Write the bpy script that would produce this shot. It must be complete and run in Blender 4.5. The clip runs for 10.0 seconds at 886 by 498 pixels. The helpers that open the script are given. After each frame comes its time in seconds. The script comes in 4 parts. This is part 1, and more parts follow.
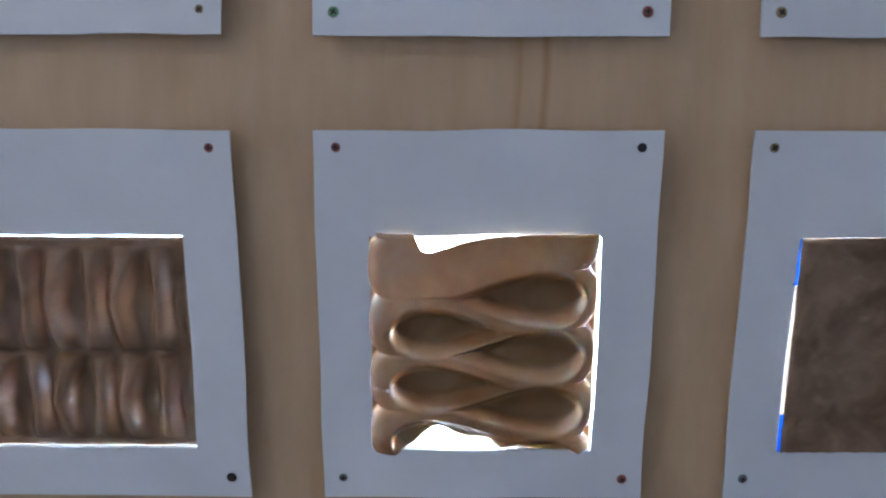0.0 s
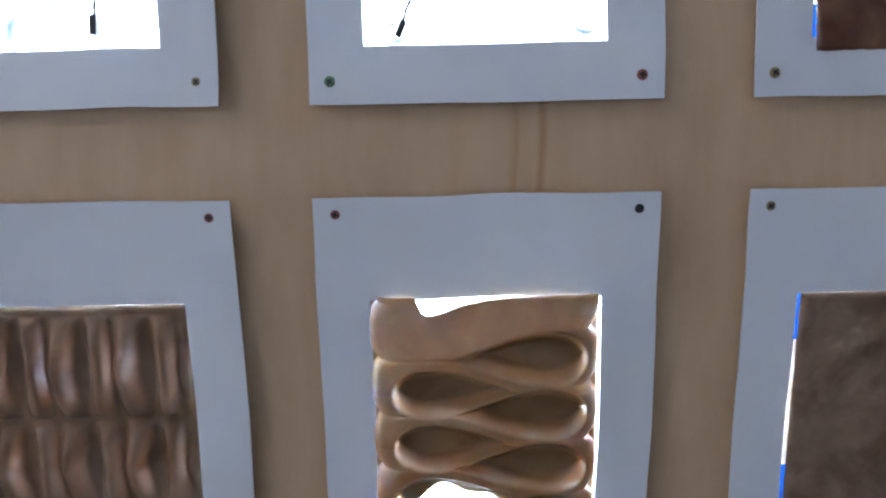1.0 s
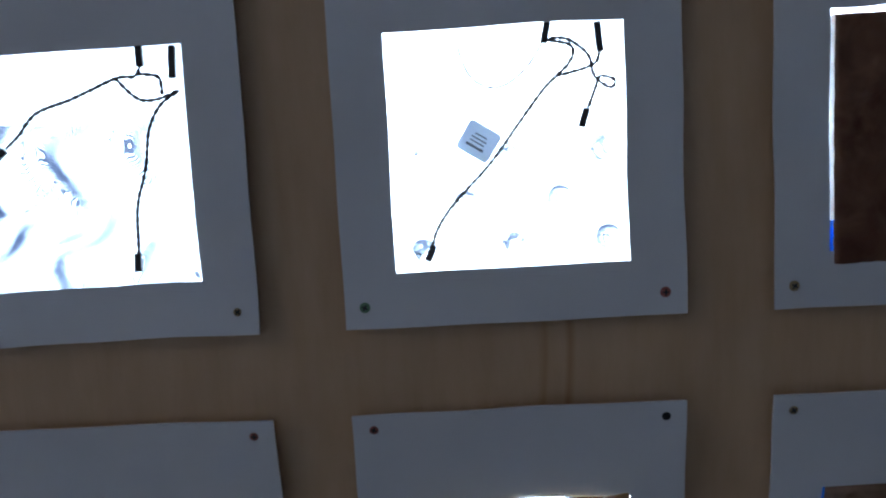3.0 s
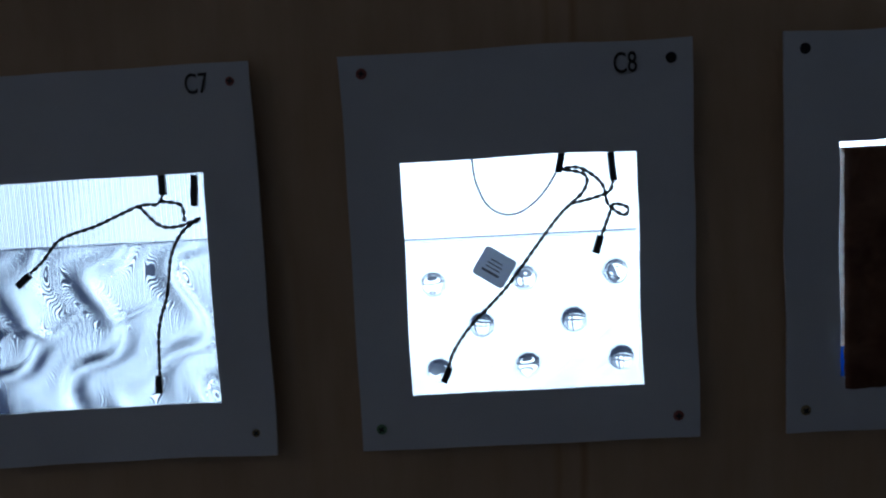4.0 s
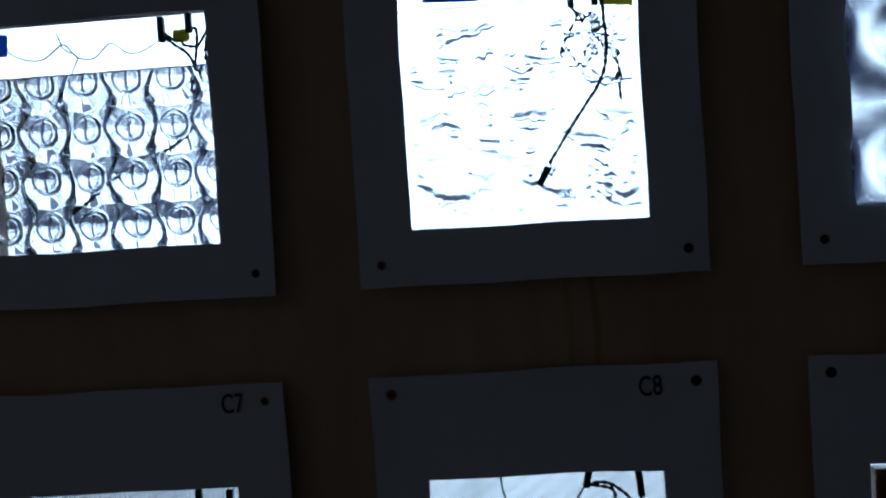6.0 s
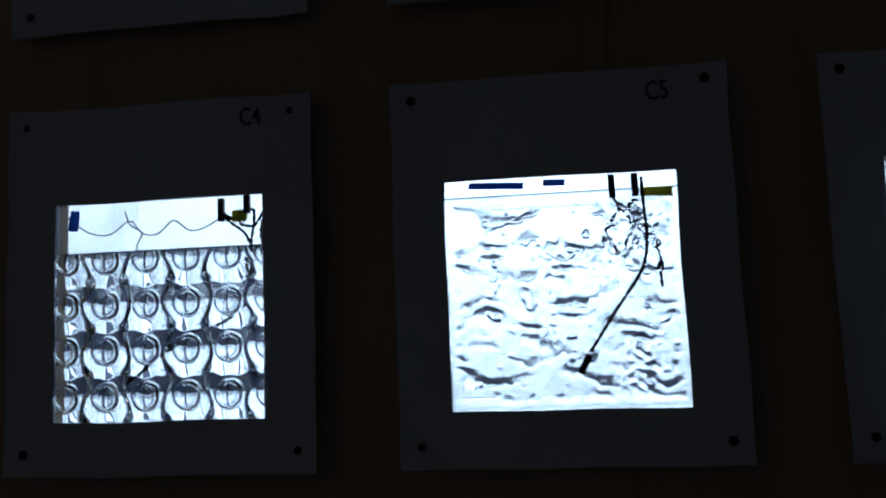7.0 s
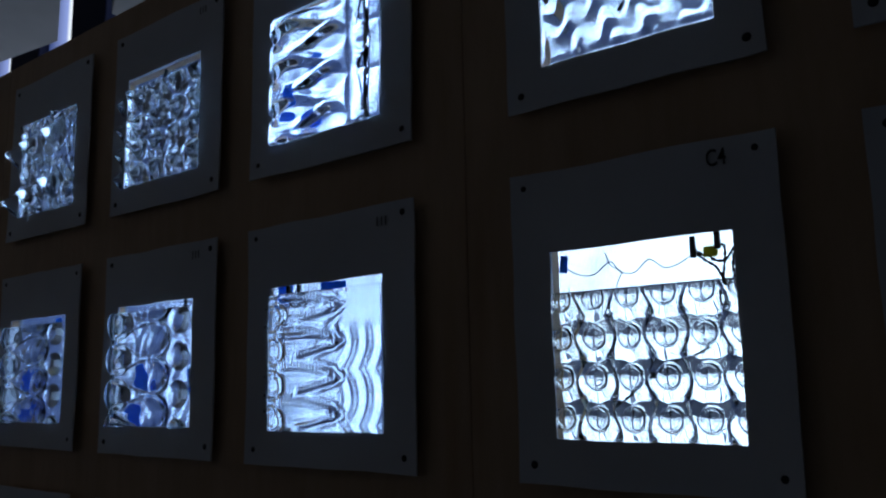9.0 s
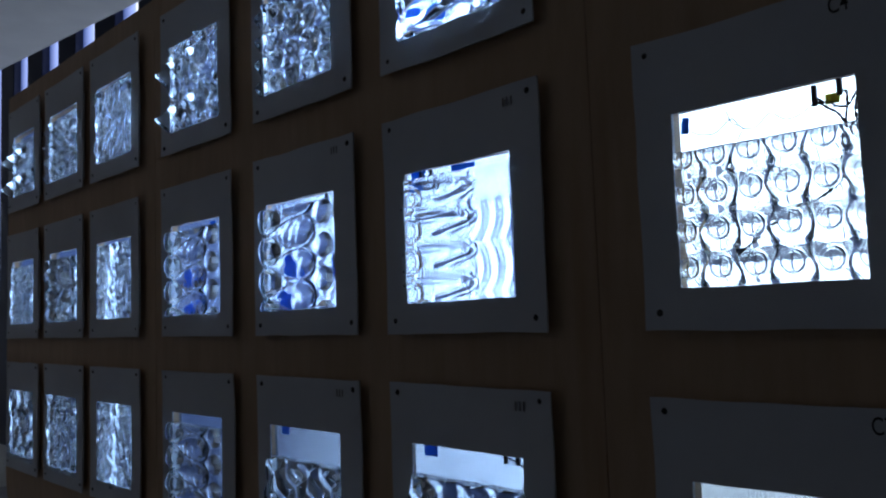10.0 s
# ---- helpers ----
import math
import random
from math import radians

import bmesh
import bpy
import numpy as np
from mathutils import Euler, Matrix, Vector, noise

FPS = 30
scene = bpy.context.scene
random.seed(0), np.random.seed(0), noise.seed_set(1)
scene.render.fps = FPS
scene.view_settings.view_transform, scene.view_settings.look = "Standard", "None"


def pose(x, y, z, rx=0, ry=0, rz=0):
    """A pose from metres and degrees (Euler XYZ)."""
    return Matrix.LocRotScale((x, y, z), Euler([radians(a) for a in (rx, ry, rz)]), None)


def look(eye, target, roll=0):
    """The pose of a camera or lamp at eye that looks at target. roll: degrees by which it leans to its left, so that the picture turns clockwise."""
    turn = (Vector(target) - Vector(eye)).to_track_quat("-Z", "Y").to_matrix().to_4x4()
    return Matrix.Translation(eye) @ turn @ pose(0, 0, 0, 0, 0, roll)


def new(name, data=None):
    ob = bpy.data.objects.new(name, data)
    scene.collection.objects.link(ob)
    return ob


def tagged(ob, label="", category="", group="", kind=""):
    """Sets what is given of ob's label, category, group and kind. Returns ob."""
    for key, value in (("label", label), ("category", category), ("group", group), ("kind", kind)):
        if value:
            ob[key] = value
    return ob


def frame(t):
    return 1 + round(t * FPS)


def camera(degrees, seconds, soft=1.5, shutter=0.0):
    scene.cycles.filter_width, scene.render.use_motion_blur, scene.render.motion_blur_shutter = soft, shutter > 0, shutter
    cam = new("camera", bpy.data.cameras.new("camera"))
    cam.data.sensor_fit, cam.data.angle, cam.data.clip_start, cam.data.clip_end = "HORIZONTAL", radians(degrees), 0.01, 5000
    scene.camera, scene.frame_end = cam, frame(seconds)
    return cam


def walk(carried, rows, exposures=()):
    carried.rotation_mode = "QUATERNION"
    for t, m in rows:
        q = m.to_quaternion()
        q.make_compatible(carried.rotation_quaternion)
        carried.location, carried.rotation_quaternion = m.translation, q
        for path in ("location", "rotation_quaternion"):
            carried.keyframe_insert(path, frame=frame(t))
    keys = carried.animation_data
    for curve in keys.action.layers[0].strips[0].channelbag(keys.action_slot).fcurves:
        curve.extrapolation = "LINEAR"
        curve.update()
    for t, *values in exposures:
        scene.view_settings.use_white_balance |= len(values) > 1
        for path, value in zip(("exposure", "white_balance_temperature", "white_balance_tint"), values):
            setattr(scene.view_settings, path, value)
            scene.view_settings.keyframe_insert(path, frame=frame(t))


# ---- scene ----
cam = camera(57.5, 10.0, soft=2.2)
PATH = [
    (0, (0.005, -0.042, 1.108), (-0.009, 1.948, 0.907), 0.2),
    (0.5, (0.005, -0.041, 1.13), (-0.011, 1.948, 0.923), -0.5),
    (1, (0.004, -0.041, 1.156), (-0.006, 1.948, 0.942), -1.1),
    (1.5, (0.001, -0.04, 1.194), (-0.006, 1.944, 0.942), -1.2),
    (2, (-0.003, -0.04, 1.234), (-0.019, 1.945, 0.988), -1.9),
    (3.5, (-0.002, -0.048, 1.358), (-0.056, 1.936, 1.115), -3.3),
    (4, (-0.008, -0.047, 1.395), (-0.06, 1.942, 1.192), -3.0),
    (4.5, (-0.01, -0.05, 1.439), (-0.08, 1.942, 1.278), -2.6),
    (5, (-0.009, -0.049, 1.487), (-0.099, 1.943, 1.332), -3.3),
    (5.5, (-0.005, -0.043, 1.54), (-0.101, 1.949, 1.391), -3.2),
    (5.7, (0.002, -0.044, 1.557), (-0.112, 1.949, 1.431), -3.4),
    (7, (0.016, -0.058, 1.627), (-0.223, 1.916, 1.844), -2.2),
    (7.5, (0.053, -0.068, 1.656), (-0.415, 1.853, 1.959), -2.3),
    (8, (0.055, -0.097, 1.662), (-0.668, 1.723, 2.068), -2.1),
    (8.5, (0.033, -0.102, 1.65), (-0.969, 1.587, 2.027), -1.0),
    (9, (0.013, -0.114, 1.626), (-1.194, 1.448, 1.948), -1.1),
    (9.5, (0.015, -0.135, 1.59), (-1.33, 1.326, 1.823), -1.2),
    (10, (0.034, -0.167, 1.557), (-1.395, 1.223, 1.72), -2.0),
]
walk(cam, [(t, look(eye, target, roll)) for t, eye, target, roll in PATH],
     exposures=[(0.0, 5.1, 6380, 10), (1.0, 5.2, 6380, 10), (2.2, 5.1, 6380, 10), (3.3, 2.6, 6150, 10), (4.0, 1.6, 6150, 10), (4.5, 1.1, 6280, 10), (5.5, 0.65, 6150, 10), (6.8, -0.2, 6450, 10), (7.5, -0.72, 6450, 10), (8.2, -0.85, 6250, 10), (9.0, -0.02, 6250, 10), (9.5, 0.42, 6300, 10), (10.0, 0.85, 6350, 10)])

# ---------------------------------------------------------------- light
world = bpy.data.worlds.new("world")
scene.world = world
world.use_nodes = True
wn = world.node_tree.nodes
sky = wn.new("ShaderNodeTexSky")
sky.sky_type = "NISHITA"
sky.sun_disc = False
sky.sun_elevation, sky.sun_rotation = radians(35), radians(20)
world.node_tree.links.new(sky.outputs[0], wn["Background"].inputs[0])
wn["Background"].inputs[1].default_value = 0.005


def area_lamp(name, m, sx, sy, watts, colour):
    d = bpy.data.lights.new(name, "AREA")
    d.shape, d.size, d.size_y, d.energy, d.color = "RECTANGLE", sx, sy, watts, colour
    ob = new(name, d)
    ob.matrix_world = m
    return ob


WINDOW_WATTS, PANEL = 10.5, 3.8
area_lamp("window_light", look((-3.2, 1.80, 2.1), (-3.2, -4.0, 3.4)), 7.0, 2.4, WINDOW_WATTS, (0.64, 0.775, 1.0))


# ---------------------------------------------------------------- materials
def mat(name, base=(0.8, 0.8, 0.8), rough=0.5, metal=0.0):
    m = bpy.data.materials.new(name)
    m.use_nodes = True
    b = m.node_tree.nodes["Principled BSDF"]
    b.inputs["Base Color"].default_value = (*base, 1)
    b.inputs["Roughness"].default_value = rough
    b.inputs["Metallic"].default_value = metal
    return m


def node(m, kind, **values):
    n = m.node_tree.nodes.new(kind)
    for k, v in values.items():
        n.inputs[k].default_value = v
    return n


def link(m, a, b):
    m.node_tree.links.new(a, b)


def coords(m, scale=(1, 1, 1)):
    tc = m.node_tree.nodes.new("ShaderNodeTexCoord")
    mp = m.node_tree.nodes.new("ShaderNodeMapping")
    mp.inputs["Scale"].default_value = scale
    link(m, tc.outputs["Object"], mp.inputs[0])
    return mp.outputs[0]


def ramp(m, fac, stops):
    r = m.node_tree.nodes.new("ShaderNodeValToRGB")
    e = r.color_ramp.elements
    while len(e) < len(stops):
        e.new(0.5)
    for el, (p, c) in zip(e, stops):
        el.position, el.color = p, (*c, 1)
    link(m, fac, r.inputs[0])
    return r.outputs[0]


def bump(m, height, strength, distance):
    b = node(m, "ShaderNodeBump", Strength=strength, Distance=distance)
    link(m, height, b.inputs["Height"])
    link(m, b.outputs[0], m.node_tree.nodes["Principled BSDF"].inputs["Normal"])


def mixed(m, fac, a, b, blend="MIX"):
    x = m.node_tree.nodes.new("ShaderNodeMix")
    x.data_type, x.blend_type = "RGBA", blend
    for sock, v in ((x.inputs[0], fac), (x.inputs[6], a), (x.inputs[7], b)):
        if isinstance(v, (int, float)):
            sock.default_value = v
        elif isinstance(v, tuple):
            sock.default_value = (*v, 1)
        else:
            link(m, v, sock)
    return x.outputs[2]


def plywood():
    m = mat("birch_plywood", rough=0.55)
    b = m.node_tree.nodes["Principled BSDF"]
    grain = node(m, "ShaderNodeTexNoise", Scale=1.0, Detail=6.0, Roughness=0.6)
    link(m, coords(m, (42, 42, 7.0)), grain.inputs["Vector"])
    broad = node(m, "ShaderNodeTexNoise", Scale=1.0, Detail=3.0, Distortion=0.6)
    link(m, coords(m, (9, 9, 4.5)), broad.inputs["Vector"])
    streak = node(m, "ShaderNodeTexNoise", Scale=1.0, Detail=2.0, Distortion=0.4)
    link(m, coords(m, (26, 26, 1.6)), streak.inputs["Vector"])
    c1 = ramp(m, grain.outputs[0], [(0.3, (0.585, 0.39, 0.228)), (0.7, (0.675, 0.475, 0.297))])
    c2 = ramp(m, broad.outputs[0], [(0.35, (0.88, 0.87, 0.85)), (0.65, (1.0, 1.0, 1.0))])
    c3 = ramp(m, streak.outputs[0], [(0.70, (1.0, 1.0, 1.0)), (0.82, (0.84, 0.75, 0.65))])
    # one brown mineral streak runs up the middle sheet
    wob = node(m, "ShaderNodeTexNoise", Scale=1.0, Detail=1.0)
    link(m, coords(m, (1, 1, 7)), wob.inputs["Vector"])
    tc = m.node_tree.nodes.new("ShaderNodeTexCoord")
    sep = m.node_tree.nodes.new("ShaderNodeSeparateXYZ")
    link(m, tc.outputs["Object"], sep.inputs[0])
    mul = m.node_tree.nodes.new("ShaderNodeMath")
    mul.operation = "MULTIPLY_ADD"
    mul.inputs[1].default_value = 0.030
    link(m, wob.outputs[0], mul.inputs[0])
    link(m, sep.outputs[0], mul.inputs[2])
    rng = node(m, "ShaderNodeMapRange", **{"From Min": 0.0, "From Max": 0.16})
    link(m, mul.outputs[0], rng.inputs[0])
    c4 = ramp(m, rng.outputs[0], [(0.40, (1, 1, 1)), (0.435, (0.84, 0.74, 0.62)), (0.45, (0.97, 0.94, 0.9)), (0.52, (0.99, 0.97, 0.95)), (0.545, (0.72, 0.58, 0.44)), (0.575, (1, 1, 1))])
    wood = mixed(m, 0.55, mixed(m, 1.0, c1, c2, "MULTIPLY"), c3, "MULTIPLY")
    link(m, mixed(m, 0.8, wood, c4, "MULTIPLY"), b.inputs["Base Color"])
    bump(m, grain.outputs[0], 0.15, 0.0006)
    return m


def paper():
    m = mat("white_card", (0.76, 0.77, 0.78), 0.6)
    n = node(m, "ShaderNodeTexNoise", Scale=420.0, Detail=3.0)
    s = node(m, "ShaderNodeTexNoise", Scale=7.0, Detail=4.0)
    v = coords(m)
    link(m, v, n.inputs["Vector"])
    link(m, v, s.inputs["Vector"])
    link(m, ramp(m, s.outputs[0], [(0.3, (0.695, 0.715, 0.75)), (0.7, (0.78, 0.80, 0.83))]),
         m.node_tree.nodes["Principled BSDF"].inputs["Base Color"])
    bump(m, n.outputs[0], 0.12, 0.0003)
    return m


def glass(name, tint=(1, 1, 1), rough=0.0):
    m = bpy.data.materials.new(name)
    m.use_nodes = True
    nt = m.node_tree
    nt.nodes.remove(nt.nodes["Principled BSDF"])
    g = node(m, "ShaderNodeBsdfGlass", Roughness=rough, IOR=1.5)
    g.inputs["Color"].default_value = (*tint, 1)
    link(m, g.outputs[0], nt.nodes["Material Output"].inputs[0])
    return m


def glow(name, strength, colour, fluted=False):
    """A white edge-lit panel: fine vertical grooves, a little uneven."""
    m = bpy.data.materials.new(name)
    m.use_nodes = True
    nt = m.node_tree
    nt.nodes.remove(nt.nodes["Principled BSDF"])
    e = node(m, "ShaderNodeEmission", Strength=strength)
    link(m, e.outputs[0], nt.nodes["Material Output"].inputs[0])
    v = coords(m)
    w = node(m, "ShaderNodeTexWave", Scale=160.0, Distortion=0.0)
    w.bands_direction = "X"
    link(m, v, w.inputs["Vector"])
    n = node(m, "ShaderNodeTexNoise", Scale=13.0, Detail=2.0)
    link(m, v, n.inputs["Vector"])
    lines = ramp(m, w.outputs[0], [(0.15, (0.30, 0.32, 0.36)), (0.55, (1, 1, 1))])
    lo, hi = (0.10, 0.60) if fluted else (0.56, 0.68)
    mask = ramp(m, n.outputs[0], [(lo, (0, 0, 0)), (hi, (0.8, 0.8, 0.8))])
    col = mixed(m, mask, (1.0, 1.0, 1.0), lines)
    link(m, mixed(m, 1.0, col, colour, "MULTIPLY"), e.inputs[0])
    return m


def resin(name, dark, light, rough=0.22, milky=0.3):
    """Brown glossy cast wax, cloudy at two scales."""
    m = mat(name, rough=rough)
    v = coords(m)
    a = node(m, "ShaderNodeTexNoise", Scale=24.0, Detail=5.0, Distortion=0.8)
    f = node(m, "ShaderNodeTexNoise", Scale=260.0, Detail=2.0)
    link(m, v, a.inputs["Vector"])
    link(m, v, f.inputs["Vector"])
    b = m.node_tree.nodes["Principled BSDF"]
    link(m, ramp(m, a.outputs[0], [(0.3, dark), (0.7, light)]), b.inputs["Base Color"])
    b.inputs["Specular IOR Level"].default_value = 0.25
    b.inputs["Coat Weight"].default_value = 0.12
    b.inputs["Coat Roughness"].default_value = 0.04
    b.inputs["Subsurface Weight"].default_value = milky
    b.inputs["Subsurface Radius"].default_value = (0.945, 0.965, 1.015)
    b.inputs["Subsurface Scale"].default_value = 0.0112
    bump(m, f.outputs[0], 0.1, 0.0004)
    return m


def rough_plain(name, c0, c1, scale, rough):
    m = mat(name, rough=rough)
    n = node(m, "ShaderNodeTexNoise", Scale=scale, Detail=5.0)
    link(m, coords(m), n.inputs["Vector"])
    link(m, ramp(m, n.outputs[0], [(0.3, c0), (0.7, c1)]), m.node_tree.nodes["Principled BSDF"].inputs["Base Color"])
    bump(m, n.outputs[0], 0.1, 0.002)
    return m


PLY, CARD = plywood(), paper()
GLASS = glass("clear_cast_glass", (0.97, 0.985, 1.0))
WAX_MILKY = resin("milky_tan_wax", (0.20, 0.104, 0.040), (0.275, 0.170, 0.083), 0.07, 1.0)
WAX_TAN = resin("tan_wax", (0.20, 0.118, 0.066), (0.29, 0.19, 0.12), 0.12, 0.75)
WAX_DARK = resin("brown_wax", (0.17, 0.10, 0.062), (0.33, 0.225, 0.155), 0.14)
WAX_RED = resin("red_brown_wax", (0.085, 0.028, 0.016), (0.24, 0.12, 0.07), 0.25)
PANELS_MADE = {}


def panel_light(col, row):
    """Each cell's own panel: some burn brighter than others."""
    share = {"C1L": 0.25, "C2L": 0.31, "C1M": 1.05, "C2M": 1.15, "C3M": 0.6, "C1T": 1.6, "C2T": 1.1, "B3M": 1.1, "B3T": 3.0, "B2M": 1.5, "B2T": 1.2, "B1M": 1.25, "B1T": 1.2,
             "A3T": 1.5, "B3L": 0.45, "B2L": 0.45, "B1L": 0.6}.get(col + row, 1.0)
    if col[0] == "A" and col + row != "A3T":
        share = 0.65 if row == "L" else 0.95
    tint = (0.40, 0.63, 1.0) if col[0] != "C" else (0.46, 0.68, 1.0) if row == "T" else (0.58, 0.79, 1.0)
    fluted = (col, row) == ("C1", "L")
    key = (share, tint, fluted)
    if key not in PANELS_MADE:
        PANELS_MADE[key] = glow("light_panel", PANEL * share, tint, fluted)
    return PANELS_MADE[key]


# for the added fins that darken the panels at a slant
FIN = mat("dark_blue_fin", (0.038, 0.052, 0.12), 0.5)
BOX_SIDE = rough_plain("grey_box_side", (0.16, 0.18, 0.23), (0.24, 0.26, 0.31), 30, 0.5)
BLACK = mat("black_plastic", (0.012, 0.012, 0.014), 0.4)
WIRE_MAT = mat("dark_wire", (0.02, 0.02, 0.024), 0.45)
CORD = mat("grey_cord", (0.62, 0.63, 0.66), 0.5)
TAG = rough_plain("grey_tag", (0.30, 0.31, 0.34), (0.40, 0.41, 0.44), 90, 0.6)


def lit_through(m, colour):
    """Thin stuff that also passes light."""
    tl = node(m, "ShaderNodeBsdfTranslucent")
    tl.inputs["Color"].default_value = (*colour, 1)
    add = m.node_tree.nodes.new("ShaderNodeAddShader")
    link(m, m.node_tree.nodes["Principled BSDF"].outputs[0], add.inputs[0])
    link(m, tl.outputs[0], add.inputs[1])
    link(m, add.outputs[0], m.node_tree.nodes["Material Output"].inputs[0])
    return m


lit_through(CORD, (0.45, 0.46, 0.48))
lit_through(TAG, (0.56, 0.57, 0.60))
INK = mat("black_ink", (0.008, 0.008, 0.009), 0.5)
PALE_INK = mat("grey_ink", (0.16, 0.16, 0.17), 0.6)
TAPE = lit_through(mat("blue_tape", (0.015, 0.14, 0.46), 0.55), (0.007, 0.125, 0.33))
OLIVE = lit_through(mat("olive_plastic", (0.30, 0.27, 0.05), 0.4), (0.42, 0.38, 0.05))
SCREWS = [mat("screw_dark", (0.03, 0.03, 0.035), 0.35, 0.8), mat("screw_red", (0.34, 0.11, 0.095), 0.45, 0.4),
          mat("screw_green", (0.15, 0.30, 0.17), 0.45, 0.4), mat("screw_brass", (0.36, 0.27, 0.15), 0.35, 0.8),
          mat("screw_grey", (0.22, 0.24, 0.25), 0.35, 0.8)]
PAINT = rough_plain("grey_paint", (0.50, 0.505, 0.50), (0.56, 0.565, 0.555), 6, 0.8)
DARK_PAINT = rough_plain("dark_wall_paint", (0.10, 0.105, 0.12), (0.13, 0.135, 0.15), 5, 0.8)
FLOOR = rough_plain("concrete_floor", (0.20, 0.20, 0.20), (0.28, 0.28, 0.275), 4, 0.55)
LAMP_MAT = bpy.data.materials.new("warm_lamp")
LAMP_MAT.use_nodes = True
LAMP_MAT.node_tree.nodes["Principled BSDF"].inputs["Emission Color"].default_value = (1.0, 0.74, 0.48, 1)
LAMP_MAT.node_tree.nodes["Principled BSDF"].inputs["Emission Strength"].default_value = 9.0
POST = mat("dark_blue_post", (0.015, 0.02, 0.05), 0.5)


# ---------------------------------------------------------------- building helpers
def mesh_of(name, verts, faces, material, smooth=None):
    me = bpy.data.meshes.new(name)
    me.from_pydata(verts, [], faces)
    me.materials.append(material)
    if smooth is not None:
        me.polygons.foreach_set("use_smooth", smooth)
    me.update()
    return me


def part(name, bm, material, parent=None, label=""):
    """Links a bmesh, or a finished mesh, as one object under a thing."""
    if isinstance(bm, bpy.types.Mesh):
        me = bm
    else:
        me = bpy.data.meshes.new(name)
        bm.to_mesh(me)
        bm.free()
        me.materials.append(material)
    ob = new(name, me)
    ob.parent = parent
    if label:
        ob["label"] = label
    return ob


def box(x0, x1, y0, y1, z0, z1, bevel=0.0):
    bm = bmesh.new()
    bmesh.ops.create_cube(bm, size=1.0)
    for v in bm.verts:
        v.co = Vector(((x0 + x1) / 2 + v.co.x * (x1 - x0), (y0 + y1) / 2 + v.co.y * (y1 - y0), (z0 + z1) / 2 + v.co.z * (z1 - z0)))
    if bevel:
        bmesh.ops.bevel(bm, geom=bm.edges[:], offset=bevel, segments=2, affect="EDGES", profile=0.5)
    return bm


def waves(x, z, seed, wavelength, count=10, spread=0.5):
    """Smooth random relief, about -1 to 1."""
    r = np.random.RandomState(seed)
    out = np.zeros_like(x)
    for _ in range(count):
        a, k = r.uniform(0, 2 * np.pi), 2 * np.pi / (wavelength * r.uniform(1 - spread, 1 + spread))
        out += np.sin(k * (x * np.cos(a) + z * np.sin(a)) + r.uniform(0, 6.28))
    return out / np.sqrt(count / 2) * 0.6


def tube(points, radius, sides=6, twist=0.0, pairs=1, turns_per_m=0.0):
    """A round wire along points; pairs=2 twists two strands round each other."""
    p = np.array(points, float)
    seg = np.r_[0, np.cumsum(np.linalg.norm(np.diff(p, axis=0), axis=1))]
    # smooth the polyline (Catmull-Rom)
    fine = []
    ext = np.vstack([2 * p[0] - p[1], p, 2 * p[-1] - p[-2]])
    for i in range(1, len(ext) - 2):
        n = max(3, int((seg[i] - seg[i - 1]) / 0.0022))
        for t in np.arange(n) / n:
            a, b, c, d = ext[i - 1:i + 3]
            fine.append(0.5 * (2 * b + (c - a) * t + (2 * a - 5 * b + 4 * c - d) * t * t + (3 * b - a - 3 * c + d) * t ** 3))
    fine = np.array(fine + [p[-1]])
    along = np.r_[0, np.cumsum(np.linalg.norm(np.diff(fine, axis=0), axis=1))]
    verts, faces = [], []
    for strand in range(pairs):
        tang = np.gradient(fine, axis=0)
        tang /= np.linalg.norm(tang, axis=1)[:, None] + 1e-12
        side = np.cross(tang, (0, 1, 0))
        side /= np.linalg.norm(side, axis=1)[:, None] + 1e-9
        up = np.cross(side, tang)
        ph = along * turns_per_m * 2 * np.pi + strand * np.pi
        core = fine + (radius * (np.cos(ph)[:, None] * side + np.sin(ph)[:, None] * up) if pairs > 1 else 0)
        base = len(verts)
        for c, s, u in zip(core, side, up):
            for k in range(sides):
                a = 2 * np.pi * k / sides
                verts.append(tuple(c + radius * (np.cos(a) * s + np.sin(a) * u)))
        n = len(core)
        for i in range(n - 1):
            for k in range(sides):
                a, b = base + i * sides + k, base + i * sides + (k + 1) % sides
                faces.append((a, b, b + sides, a + sides))
        faces.append(tuple(base + k for k in range(sides)))
        faces.append(tuple(base + (n - 1) * sides + k for k in reversed(range(sides))))
    return verts, faces


# ---------------------------------------------------------------- plan (metres)
WY = 0.515                       # face of the plywood
ROW_Z = {"K": 0.896, "L": 1.235, "M": 1.574, "T": 1.913}      # foot of each row of openings
OPEN_H = 0.164
MARGIN = {"A": 0.022, "B": 0.022, "C": 0.004}      # the cut-outs reach further to this side of the card windows
DROP = {"L": 0.008}              # the cut-outs of this row reach lower than the card windows
# columns: opening left, opening right, card left, card right
COLS = {"C1": (-0.350, -0.187, -0.3875, -0.1485), "C2": (-0.050, 0.113, -0.0875, 0.1515), "C3": (0.250, 0.413, 0.2125, 0.4515),
        "B1": (-1.385, -1.206, -1.424, -1.164), "B2": (-1.058, -0.881, -1.093, -0.833), "B3": (-0.731, -0.552, -0.769, -0.508),
        "A1": (-2.324, -2.155, -2.362, -2.116), "A2": (-2.038, -1.861, -2.072, -1.821), "A3": (-1.741, -1.564, -1.776, -1.524)}
PANELS = {"C": (-0.448, 0.60), "B": (-1.476, -0.450), "A": (-2.405, -1.478)}
PLY_T, TOP_Z, FOOT_Z = 0.012, 2.205, 0.0
GAP = 0.008                      # the cards stand off the plywood on a mount
